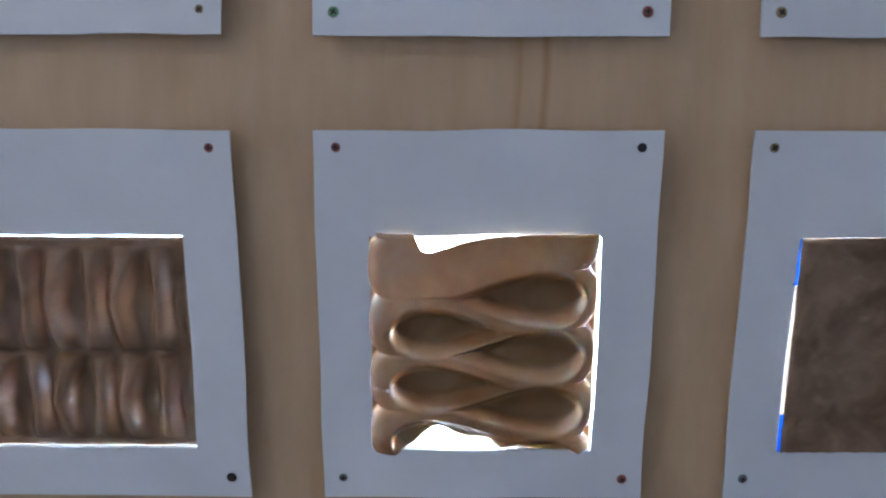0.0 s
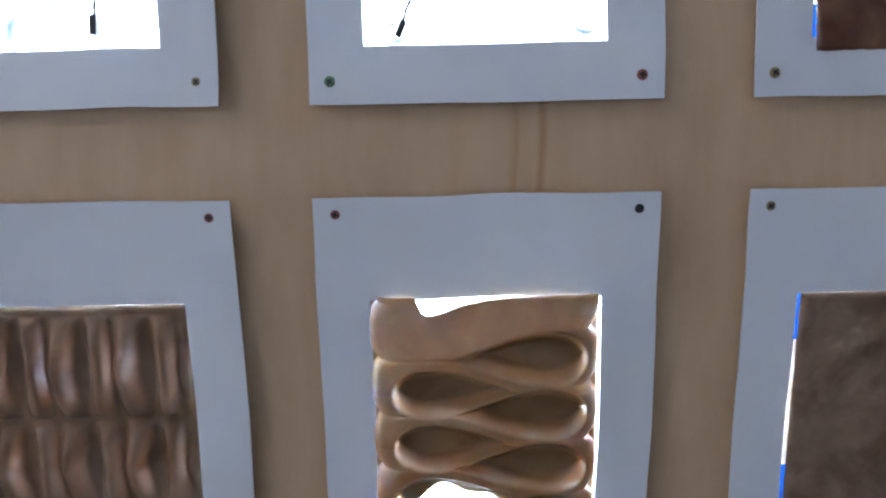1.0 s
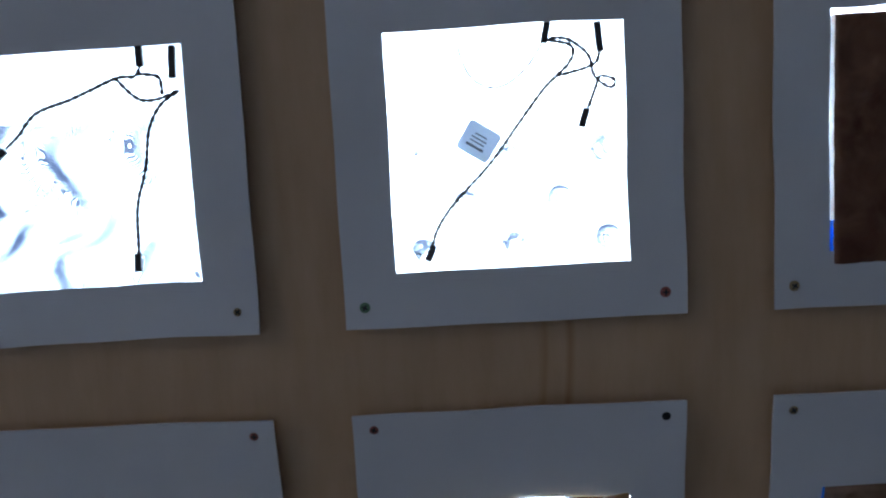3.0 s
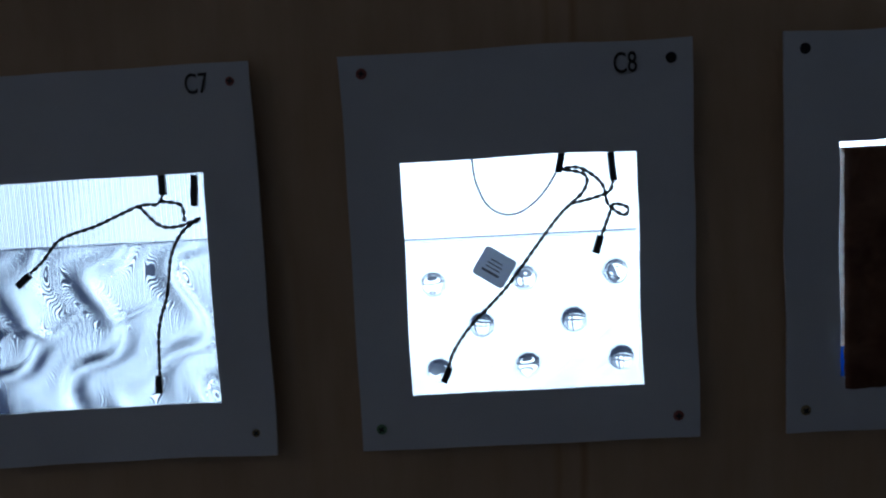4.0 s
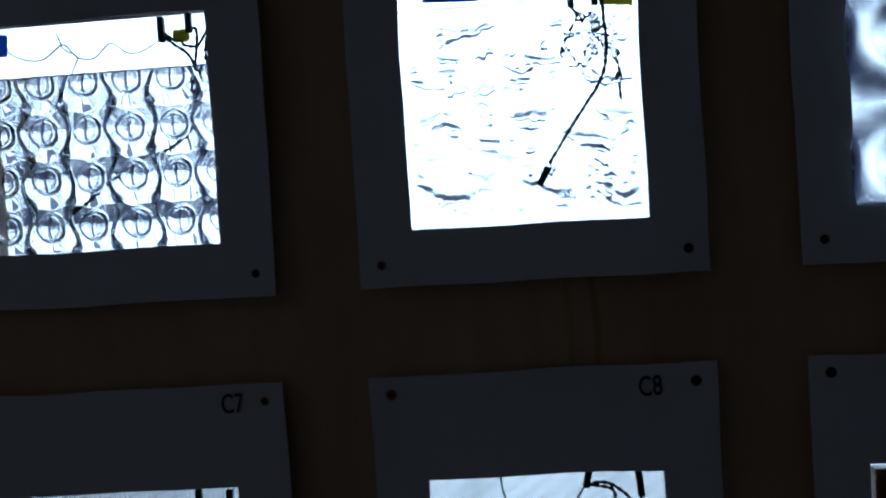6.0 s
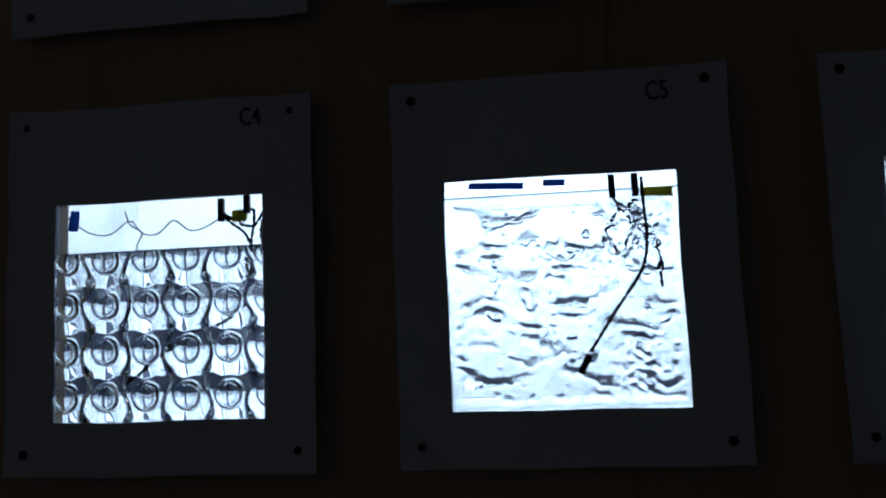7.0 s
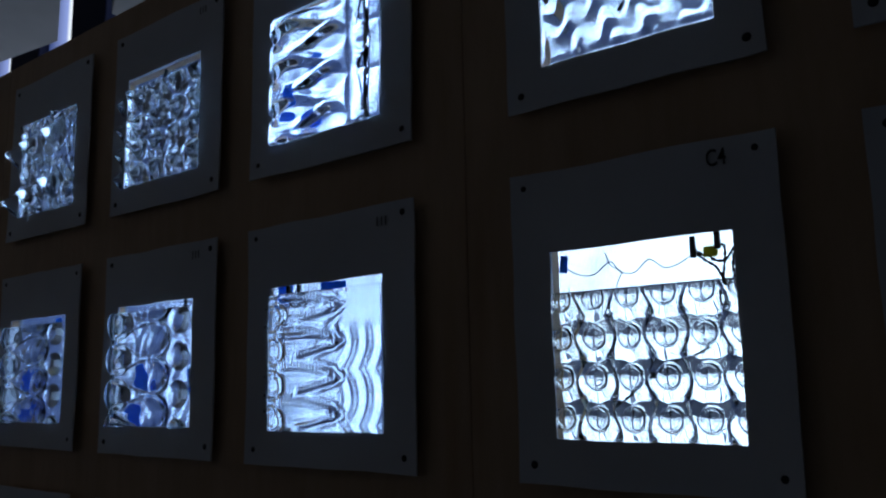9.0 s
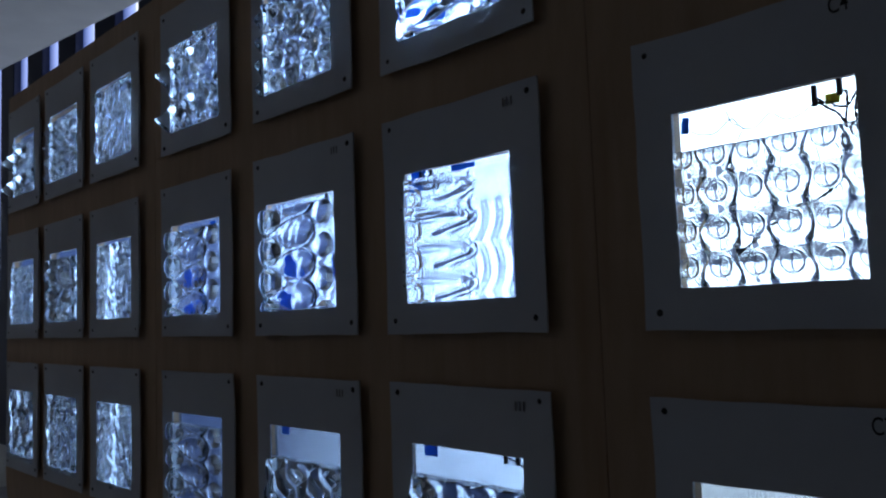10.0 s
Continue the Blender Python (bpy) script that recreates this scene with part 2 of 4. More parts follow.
BEND_Z, LEAN_BACK, SOFT = 1.136, 0.137, 0.045      # below this line the wall leans away


def set_back(z):
    """How far the wall lies behind its upright plane at a height."""
    d = min(max(BEND_Z + SOFT - z, 0.0), 2 * SOFT)
    return LEAN_BACK * (d * d / (4 * SOFT) + max(0.0, BEND_Z - SOFT - z))


rows_of = {"C": "KLMT", "B": "LMT", "A": "LMT"}


def plywood_panel(letter):
    """A sheet of plywood with its openings cut right through."""
    x0, x1 = PANELS[letter]
    cols = [v for k, v in sorted(COLS.items()) if k[0] == letter]
    xs = [x0] + [c for v in cols for c in (v[0] - MARGIN[letter], v[1] + 0.0085)] + [x1]
    zs = [FOOT_Z] + [c for r in rows_of[letter] for c in (ROW_Z[r] - 0.002 - DROP.get(r, 0), ROW_Z[r] + OPEN_H + 0.004)] + [TOP_Z]
    zs = sorted(zs + [BEND_Z + SOFT * k / 4 for k in range(-4, 5)])
    holes = [k for k in range(len(zs) - 1) if any(abs(zs[k] - ROW_Z[r] + 0.002 + DROP.get(r, 0)) < 1e-6 for r in rows_of[letter])]
    verts, faces = [], []
    index = {}

    def vert(i, k, back):
        if (i, k, back) not in index:
            index[i, k, back] = len(verts)
            verts.append((xs[i], WY + GAP + set_back(zs[k]) + (PLY_T if back else 0), zs[k]))
        return index[i, k, back]

    def solid(i, k):
        return 0 <= i < len(xs) - 1 and 0 <= k < len(zs) - 1 and not (i % 2 and k in holes)

    for i in range(len(xs) - 1):
        for k in range(len(zs) - 1):
            if not solid(i, k):
                continue
            faces.append((vert(i, k, 0), vert(i + 1, k, 0), vert(i + 1, k + 1, 0), vert(i, k + 1, 0)))
            faces.append((vert(i, k, 1), vert(i, k + 1, 1), vert(i + 1, k + 1, 1), vert(i + 1, k, 1)))
            for (di, dk), (a, b) in {(-1, 0): ((i, k), (i, k + 1)), (1, 0): ((i + 1, k + 1), (i + 1, k)),
                                     (0, -1): ((i + 1, k), (i, k)), (0, 1): ((i, k + 1), (i + 1, k + 1))}.items():
                if not solid(i + di, k + dk):
                    faces.append((vert(*a, 0), vert(*b, 0), vert(*b, 1), vert(*a, 1)))
    ob = new("wall_" + letter.lower(), mesh_of("plywood", verts, faces, PLY))
    return tagged(ob, "pale birch plywood display wall panel with square openings", "wall", kind="structure")


for letter in "ABC":
    plywood_panel(letter)


# ---------------------------------------------------------------- cards
def screw_meshes():
    heads = []
    bm = bmesh.new()
    bmesh.ops.create_cone(bm, cap_ends=True, segments=20, radius1=0.0040, radius2=0.0028, depth=0.0014)
    bmesh.ops.bevel(bm, geom=[e for e in bm.edges if not e.is_boundary and len(e.link_faces) == 2 and any(len(f.verts) > 4 for f in e.link_faces)],
                    offset=0.0003, segments=1, affect="EDGES")
    bmesh.ops.rotate(bm, verts=bm.verts[:], cent=(0, 0, 0), matrix=Matrix.Rotation(radians(90), 3, "X"))
    base = bpy.data.meshes.new("screw_head")
    bm.to_mesh(base)
    bm.free()
    for m in SCREWS:
        me = base.copy()
        me.materials.append(m)
        heads.append(me)
    # a black cross laid on the head stands for the shade in its slot
    cross = bmesh.new()
    for sx, sz in ((0.0023, 0.0007), (0.0007, 0.0023)):
        b = box(-sx, sx, -0.0003 if sx > 0.001 else -0.00035, 0.0004, -sz, sz)
        tmp = bpy.data.meshes.new("t")
        b.to_mesh(tmp)
        b.free()
        cross.from_mesh(tmp)
        bpy.data.meshes.remove(tmp)
    cme = bpy.data.meshes.new("recess_shade")
    cross.to_mesh(cme)
    cross.free()
    cme.materials.append(BLACK)
    return heads, cme


HEADS, RECESS_SHADE = screw_meshes()
CARD_T = 0.0022


def span(col, row):
    """Opening and card sides of one cell; one card hangs a little off its column."""
    dx = 0.0045 if (col, row) == ("C1", "K") else 0.0
    return tuple(v + dx for v in COLS[col])


def display_card(col, row, seed, screws, writing="", bars=False, category="card frame", label=""):
    """A white card screwed over an opening: window cut out, edges a little wavy."""
    ox0, ox1, x0, x1 = span(col, row)
    oz0 = ROW_Z[row]
    oz1 = oz0 + OPEN_H
    z0, z1 = oz0 - 0.039, oz1 + 0.074
    xs = np.unique(np.r_[np.linspace(x0, ox0, 4), np.linspace(ox0, ox1, 9), np.linspace(ox1, x1, 4)].round(6))
    zs = np.unique(np.r_[np.linspace(z0, oz0, 4), np.linspace(oz0, oz1, 9), np.linspace(oz1, z1, 5)].round(6))
    X, Z = np.meshgrid(xs, zs, indexing="ij")
    u, w = (X - x0) / (x1 - x0), (Z - z0) / (z1 - z0)
    r = np.random.RandomState(seed)
    # corners lift a little between the screws
    lift = 0.0012 * (np.abs(2 * u - 1) ** 6 + np.abs(2 * w - 1) ** 6) * r.uniform(0.4, 1.3) + 0.0005 * (1 + waves(X, Z, seed, 0.16))
    edge = 0.0007
    Xd = X + edge * waves(X * 0.2, Z, seed + 50, 0.11) + 0.0006 * r.uniform(-1, 1)
    Zd = Z + edge * waves(X, Z * 0.2, seed + 90, 0.11) + 0.004 * r.uniform(-0.35, 0.35) * (u - 0.5)
    verts, faces, index = [], [], {}
    nx, nz = len(xs), len(zs)

    def vert(i, k, back):
        if (i, k, back) not in index:
            index[i, k, back] = len(verts)
            y = WY - 0.0006 - lift[i, k] - (0 if back else CARD_T)
            verts.append((float(Xd[i, k]), float(y), float(Zd[i, k])))
        return index[i, k, back]

    def solid(i, k):
        if not (0 <= i < nx - 1 and 0 <= k < nz - 1):
            return False
        cx, cz = (xs[i] + xs[i + 1]) / 2, (zs[k] + zs[k + 1]) / 2
        return not (ox0 < cx < ox1 and oz0 < cz < oz1)

    for i in range(nx - 1):
        for k in range(nz - 1):
            if not solid(i, k):
                continue
            faces.append((vert(i, k, 0), vert(i + 1, k, 0), vert(i + 1, k + 1, 0), vert(i, k + 1, 0)))
            faces.append((vert(i, k, 1), vert(i, k + 1, 1), vert(i + 1, k + 1, 1), vert(i + 1, k, 1)))
            for (di, dk), (a, b) in {(-1, 0): ((i, k), (i, k + 1)), (1, 0): ((i + 1, k + 1), (i + 1, k)),
                                     (0, -1): ((i + 1, k), (i, k)), (0, 1): ((i, k + 1), (i + 1, k + 1))}.items():
                if not solid(i + di, k + dk):
                    faces.append((vert(*a, 0), vert(*a, 1), vert(*b, 1), vert(*b, 0)))
    card = new("display_card", mesh_of("card", verts, faces, CARD))
    tagged(card, label or "white card frame with a square window, screwed to plywood", category, "cards on the plywood wall")
    # the mount: a pale frame between card and plywood, hidden under the card
    # added so that no panel light leaks sideways into the gap
    mount = bmesh.new()
    m0, m1, n0, n1 = ox0 - MARGIN[col[0]], ox1 + 0.0045, oz0 - 0.002 - DROP.get(row, 0), oz1 + 0.0045
    for bx in ((m0 - 0.014, m0, n0 - 0.014, n1 + 0.014), (m1, m1 + 0.014, n0 - 0.014, n1 + 0.014), (m0, m1, n0 - 0.014, n0), (m0, m1, n1, n1 + 0.014)):
        b = box(bx[0], bx[1], WY - 0.0005, WY + GAP, bx[2], bx[3])
        tmp = bpy.data.meshes.new("t")
        b.to_mesh(tmp)
        b.free()
        mount.from_mesh(tmp)
        bpy.data.meshes.remove(tmp)
    part("mount", mount, CARD, card, "pale board frame added behind the card against light leaks")
    sx0, sx1 = x0 + 0.0145, x1 - 0.0145
    sz0, sz1 = oz0 - 0.023, oz1 + 0.062
    for n, (sx, sz) in enumerate(((sx0, sz1), (sx1, sz1), (sx0, sz0), (sx1, sz0))):
        s = part("screw", HEADS[screws[n]], None, card, ("dark screw head", "red screw head", "green screw head", "brass screw head", "grey screw head")[screws[n]])
        s.location = (sx + r.uniform(-1, 1) * 0.001, WY - CARD_T - 0.0024, sz + r.uniform(-1, 1) * 0.001)
        s.rotation_euler = (0, r.uniform(0, 1.5), 0)
        c = part("recess_shade", RECESS_SHADE, None, s)
        c.location = (0, -0.00062, 0)
    face = WY - CARD_T - 0.0032
    if writing:
        cu = bpy.data.curves.new("writing", "FONT")
        cu.body, cu.size, cu.extrude, cu.offset, cu.space_character = writing, 0.0195, 0.00015, 0.0001, 1.0
        tmp = new("tmp", cu)
        dg = bpy.context.evaluated_depsgraph_get()
        me = bpy.data.meshes.new_from_object(tmp.evaluated_get(dg))
        bpy.data.objects.remove(tmp)
        me.materials.clear()
        me.materials.append(INK)
        t = part("writing", me, None, card, "black pen mark reading " + writing)
        t.rotation_euler = (radians(90), radians(r.uniform(-3, 3)), 0)
        dx, dz = {"C8": (-0.0045, 0.0030), "C7": (0.0035, 0.0048), "C5": (-0.0085, 0.0), "C4": (-0.0055, 0.0025)}[writing]
        t.location = (sx1 - 0.034 + dx, face, sz1 - 0.0125 + dz)
        t.scale = (0.70, 1.0, 1.0)
    elif bars:
        for k in range(3):
            t = part("writing", box(-0.0011, 0.0011, -0.0001, 0.0001, -0.005, 0.005), PALE_INK, card, "blurred grey pen mark")
            t.location = (sx1 - 0.034 + 0.006 * k, face, sz1 - 0.006)
    return card


# ---------------------------------------------------------------- light boxes behind the openings
GRIDS = {}


def fin_grid(hw, h, d, shallow=1.0, rise=0.0, fin=0.0008, pitch=0.0013, thick=0.00005, deep=0.0011):
    """Fine upright and level fins, added to keep the panel's light to a cone; rise tips the level ones."""
    key = (round(hw, 4), round(h, 4), shallow, rise, fin)
    deep = deep * shallow
    if key in GRIDS:
        return GRIDS[key]
    verts, faces = [], []

    def bar(x0, x1, y0, y1, z0, z1):
        o = len(verts)
        verts.extend([(x, y, z) for x in (x0, x1) for y in (y0, y1) for z in (z0, z1)])
        faces.extend([tuple(o + k for k in f) for f in ((0, 1, 3, 2), (4, 6, 7, 5), (0, 4, 5, 1), (2, 3, 7, 6), (0, 2, 6, 4), (1, 5, 7, 3))])

    x = -hw + pitch
    while x < hw - thick:
        bar(x, x + thick, d - deep, d - 0.00003, 0.0002, h - 0.0002)
        x += pitch
    level = 0.0007
    z = 2 * level
    while z < h - thick:
        bar(-hw + 0.0002, hw - 0.0002, d - deep - fin, d - deep - 0.00003, z, z + thick)
        for k in range(len(verts) - 8, len(verts)):
            vx, vy, vz = verts[k]
            verts[k] = (vx, vy, vz + rise * (vy - d + deep))
        z += level
    GRIDS[key] = mesh_of("fin_grid", verts, faces, FIN)
    return GRIDS[key]


def tilted(row, *things):
    """The lowest row leans back with the foot of the wall."""
    if row == "K":
        turn = Matrix.Translation((0, WY, BEND_Z)) @ Matrix.Rotation(math.atan(LEAN_BACK), 4, "X") @ Matrix.Translation((0, -WY, -BEND_Z))
        for ob in things:
            ob.matrix_basis = turn @ ob.matrix_basis
    return things[0]


def light_box(col, row, material, depth=0.030):
    ox0, ox1, _, _ = span(col, row)
    z0, z1 = ROW_Z[row] - 0.010 - DROP.get(row, 0), ROW_Z[row] + OPEN_H + 0.012
    x0, x1 = ox0 - 0.008 - MARGIN[col[0]], ox1 + 0.012
    y0, y1 = WY + GAP + PLY_T + 0.0005, WY + depth
    lb = new("light_box")
    lb.location = ((x0 + x1) / 2, y0, z0)
    tagged(lb, "thin edge-lit white light panel fixed behind the plywood opening", "light panel", "light panels behind the wall")
    hw, h, d = (x1 - x0) / 2, z1 - z0, y1 - y0
    part("light_panel", box(-hw, hw, d, d + 0.004, 0, h), material, lb, "glowing white panel with fine grooves")
    tagged(part("fin_grid", fin_grid(hw, h, d, 1.0 if col[0] == "C" else 0.72, *{"C1M": (0.25, 0.0011), "C2M": (0.25, 0.0013), "C1L": (0.0, 0.00055), "C2L": (0.0, 0.0008)}.get(col + row, ())), None, lb, "fine dark grid of fins added to narrow the panel's light"), kind="stuff")
    for bx in ((-hw - 0.004, -hw, 0, d + 0.004, -0.004, h + 0.004), (hw, hw + 0.004, 0, d + 0.004, -0.004, h + 0.004),
               (-hw, hw, 0, d + 0.004, -0.004, 0), (-hw, hw, 0, d + 0.004, h, h + 0.004)):
        part("side", box(*bx), BOX_SIDE, lb)
    part("back", box(-hw - 0.004, hw + 0.004, d + 0.0045, d + 0.008, -0.004, h + 0.004), BOX_SIDE, lb)
    return lb


# ---------------------------------------------------------------- relief shapes: thickness in metres over a tile w by h
def dome(x, z, cx, cz, r):
    return np.sqrt(np.maximum(0, 1 - ((x - cx) ** 2 + (z - cz) ** 2) / r ** 2))


def scattered_domes(x, z, w, h):
    """Eight low domes, the lower ones taller."""
    out = 0.004 + 0 * x
    for u, v, tall in ((0.113, 0.54, 0.0062), (0.52, 0.53, 0.0064), (0.92, 0.52, 0.0068), (0.32, 0.73, 0.0088), (0.73, 0.725, 0.0088), (0.12, 0.93, 0.0070), (0.52, 0.92, 0.0064), (0.935, 0.905, 0.0092)):
        out = np.maximum(out, 0.004 + tall * dome(x, z, 0.0035 + 0.163 * u, 0.002 + 0.164 * (1 - v), 0.0090) ** 1.3)
    return out + 0.0003 * waves(x, z, 15, 0.03)


def pleats(x, z, w, h):
    """Level folds, one for each row of domes: a short steep upper face and a long easy lower one."""
    g = ((z - 0.020) / 0.034 + 0.035 * np.sin(x * 190) + 0.02 * np.sin(x * 430 + 1)) % 1
    up = np.clip((g - 0.42) / 0.58, 0, 1)
    return 0.0042 * np.where(g < 0.42, 1 - g / 0.42, up)


def pleats_rear(x, z, w, h):
    return pleats(x, z, w, h)


def dome_grid(x, z, w, h):
    """Round domes on level pleats, with wandering upright creases between them."""
    pw, ph = 0.0318, 0.034
    gx, gz = ((x - 0.0133) / pw + 0.5) % 1 - 0.5, ((z - 0.020) / ph + 0.5) % 1 - 0.5
    r2 = (gx * pw) ** 2 + (gz * ph) ** 2
    r = np.sqrt(r2)
    cap = 0.0016 * np.maximum(0, 1 - (r2 / 0.0094 ** 2) ** 7) - 0.0022 * np.exp(-((r - 0.0100) / 0.0008) ** 2) - 0.0010 * np.exp(-((r - 0.0073) / 0.0006) ** 2) - 0.0019 * np.exp(-(gx * pw / 0.0008) ** 2) * (r2 < 0.0080 ** 2)
    pleat = pleats(x, z, w, h) - 0.0018
    knot = np.exp(-((0.5 - np.abs(gz)) / 0.13) ** 2)
    crease = (0.0048 + 0.0026 * knot) * np.exp(-((0.5 - np.abs(gx + 0.09 * np.sin(z * 160 + 3 * np.floor((x - 0.0133) / pw)))) * pw / (0.0010 + 0.0016 * knot)) ** 2)
    return 0.0085 + cap + pleat - crease + 0.0003 * waves(x, z, 5, 0.045)


def swirl(x, z, w, h):
    """A few broad S-shaped ribs sweeping up to one side, with two sharp creases between them."""
    a = x - 0.45 * z + 0.014 * np.sin(2 * np.pi * z / 0.085 + 0.6) + 0.006 * np.sin(2 * np.pi * (x + z) / 0.075)
    rib = np.sin(2 * np.pi * a / 0.056 + 0.5 * np.sin(2 * np.pi * z / 0.12))
    fold = z - 0.048 - 0.30 * x - 0.006 * np.sin(2 * np.pi * x / 0.06)
    crease = 0.0034 * np.exp(-(fold / 0.0036) ** 2) * np.exp(-((x - 0.030) / 0.034) ** 2)
    fold2 = z - 0.030 - 0.36 * x
    crease += 0.0030 * np.exp(-(fold2 / 0.0030) ** 2) * np.exp(-((x - 0.105) / 0.022) ** 2)
    return 0.015 + 0.0038 * rib + 0.0013 * np.sin(4 * np.pi * a / 0.056) - crease + 0.0009 * waves(x, z, 7, 0.07)


def hammered(x, z, w, h):
    """Level streaks of shallow facets, crumpled finer beside the wire and towards one corner."""
    g = (z / 0.0190 + 0.42 * waves(x * 0.9, z, 11, 0.042) + 0.13 * waves(x, z, 12, 0.014, 14)) % 1
    tilt = np.clip(0.6 + 1.0 * waves(x * 0.8, z * 1.2, 19, 0.032), 0.0, 1.1)
    n = tilt * np.where(g < 0.10, g / 0.10, np.where(g < 0.60, 1 - (g - 0.10) / 0.50, 0))
    u, v = x / w, z / h
    rough = np.exp(-((u - 0.80) / 0.14) ** 2 - ((v - 0.78) / 0.17) ** 2) + 0.7 * np.exp(-((u - 0.5) / 0.16) ** 2 - ((v - 0.66) / 0.07) ** 2) + 0.8 * np.exp(-((u - 0.80 - 0.3 * (v - 0.2)) / 0.08) ** 2 - ((v - 0.2) / 0.2) ** 2)
    rim = 1 / (1 + np.exp(-(np.minimum(np.minimum(x, w - x), np.minimum(z, h - z)) - 0.009) / 0.0012))
    specks = np.clip(waves(x, z, 29, 0.011, 16) - 0.85, 0, 1) * np.clip(0.3 + waves(x, z, 30, 0.07), 0, 1.2)
    fine = np.abs(waves(x, z, 17, 0.012, 14))
    return 0.006 + rim * (0.001 + 0.0035 * n - 0.0036 * specks + 0.0042 * np.clip(rough - 0.2, 0, 0.8) * fine)


def diagonal_waves(x, z, w, h):
    """Slanting ribs with scalloped flanks: one face broad and plain, the other finely stepped."""
    g = (z - 0.52 * x) / 0.030 + 0.22 * np.sin(2 * np.pi * (x + 0.4 * z) / 0.031) + 0.13 * waves(x, z, 9, 0.04)
    f = g % 1
    rib = np.where(f < 0.50, f / 0.50, (1 - f) / 0.50)
    steps = 0.00040 * np.sin(2 * np.pi * f * 6.5) * np.clip((f - 0.50) / 0.06, 0, 1) * np.clip((0.98 - f) / 0.06, 0, 1)
    rim = np.clip((np.minimum(np.minimum(x, w - x), np.minimum(z, h - z)) - 0.004) / 0.005, 0, 1)
    return 0.008 + rim * (0.002 + 0.0052 * rib * np.clip(0.72 + 0.42 * np.sin(2 * np.pi * (0.9 * x + 0.35 * z) / 0.034 + 1) + 0.2 * waves(x, z, 16, 0.05), 0.15, 1.2) + steps + 0.0003 * waves(x, z, 6, 0.03))


def dimples(x, z, w, h):
    """Staggered oval hollows, each with a plain slanting floor."""
    p, q = 0.0225, 0.0305
    out = 0 * x
    for s in (0, 1):
        gx, gz = ((x / p + 0.5 * s) % 1 - 0.5) * p, ((z / q + 0.5 * s) % 1 - 0.5) * q
        rho = np.sqrt((gx / 0.0066) ** 2 + (gz / 0.0088) ** 2)
        inside = 1 / (1 + np.exp((rho - 1) / 0.07))
        out = out + inside * (0.62 * gz - 0.0010) + 0.0009 * np.exp(-((rho - 1.28) / 0.10) ** 2)
    return 0.011 + out + 0.0003 * waves(x, z, 10, 0.012)


def meander(x, z, w, h, period, swing, ridge, up, start=0.0, base=0.008, left=0.03, right=0.97):
    """A cord laid in omega loops: ridges along it, hollows inside the loops."""
    s = np.linspace(-3, 9, 1500)
    th = swing * np.cos(2 * np.pi * (s + start))
    px = np.cumsum(np.sin(th))
    pz = np.cumsum(np.cos(th))
    per = len(s) / 12.0
    pz = pz / (pz[int(per * 6)] - pz[int(per * 5)]) * period
    px = (px - px.min()) / (px.max() - px.min())
    px = (left + (right - left) * px) * w
    pz = pz - pz[int(per * 3)]
    keep = (pz > -0.04) & (pz < h + 0.04)
    px, pz = px[keep], pz[keep]
    shape = x.shape
    xf, zf = x.ravel(), z.ravel()
    d2 = np.full(len(xf), 1.0)
    for i in range(0, len(px), 1):
        np.minimum(d2, (xf - px[i]) ** 2 + (zf - pz[i]) ** 2, out=d2)
    d = np.sqrt(d2).reshape(shape)
    return base + up * np.exp(-(d / ridge) ** 2) - 0.25 * up * np.clip(d / (3 * ridge), 0, 1), d


def drops(u, z, period, shift, a, b, half):
    """Depth inside a stack of level drops, tip at a, bulb at b (0 to 1 across); below 0 outside, about 1 in the middle."""
    t = np.clip((u - a) / (b - a), 0, 1)
    r = half * t ** 1.25 * np.sqrt(1 - t) / 0.355
    dz = np.abs((z / period + shift) % 1 - 0.5) * period
    return (r - dz) / half


def hollows_k(x, z, w, h):
    """1 in the middle of each drop-shaped hollow, 0 on the cords between them."""
    u = x / w
    left = np.where(z < 0.114, drops(u, z, 0.0425, 0.24, 0.67, 0.10, 0.0186), -1.0)
    deep = np.clip((np.maximum(np.where(z < 0.1425, drops(u, z, 0.0425, 0.635, 0.36, 0.945, 0.0200), -1.0), left) + 0.10) / 0.62, 0, 1)
    return deep * deep * (3 - 2 * deep)


def loops_k(x, z, w, h):
    notch_l = 0.007 * (1 - np.abs(np.sin(np.pi * (z / 0.0425 + 0.12)))) ** 1.5
    notch_r = 0.007 * (1 - np.abs(np.sin(np.pi * (z / 0.0425 + 0.62)))) ** 1.5
    side = np.clip(np.minimum(x - notch_l, w - x - notch_r) / 0.016, 0, 1)
    return 0.005 + 0.0125 * (1 - hollows_k(x, z, w, h)) * np.sqrt(1 - (1 - side) ** 2) + 0.0004 * waves(x, z, 2, 0.03)


def loops_k_rear(x, z, w, h):
    """The back is thick behind the hollows and scooped out behind the cords."""
    return 0.020 * hollows_k(x, z, w, h) - (loops_k(x, z, w, h) - 0.005) * 0.97


def loops_big(x, z, w, h):
    return meander(x, z, w, h, 0.085, 1.9, 0.012, 0.014, 0.3, 0.008)[0] + 0.0006 * waves(x, z, 3, 0.03)


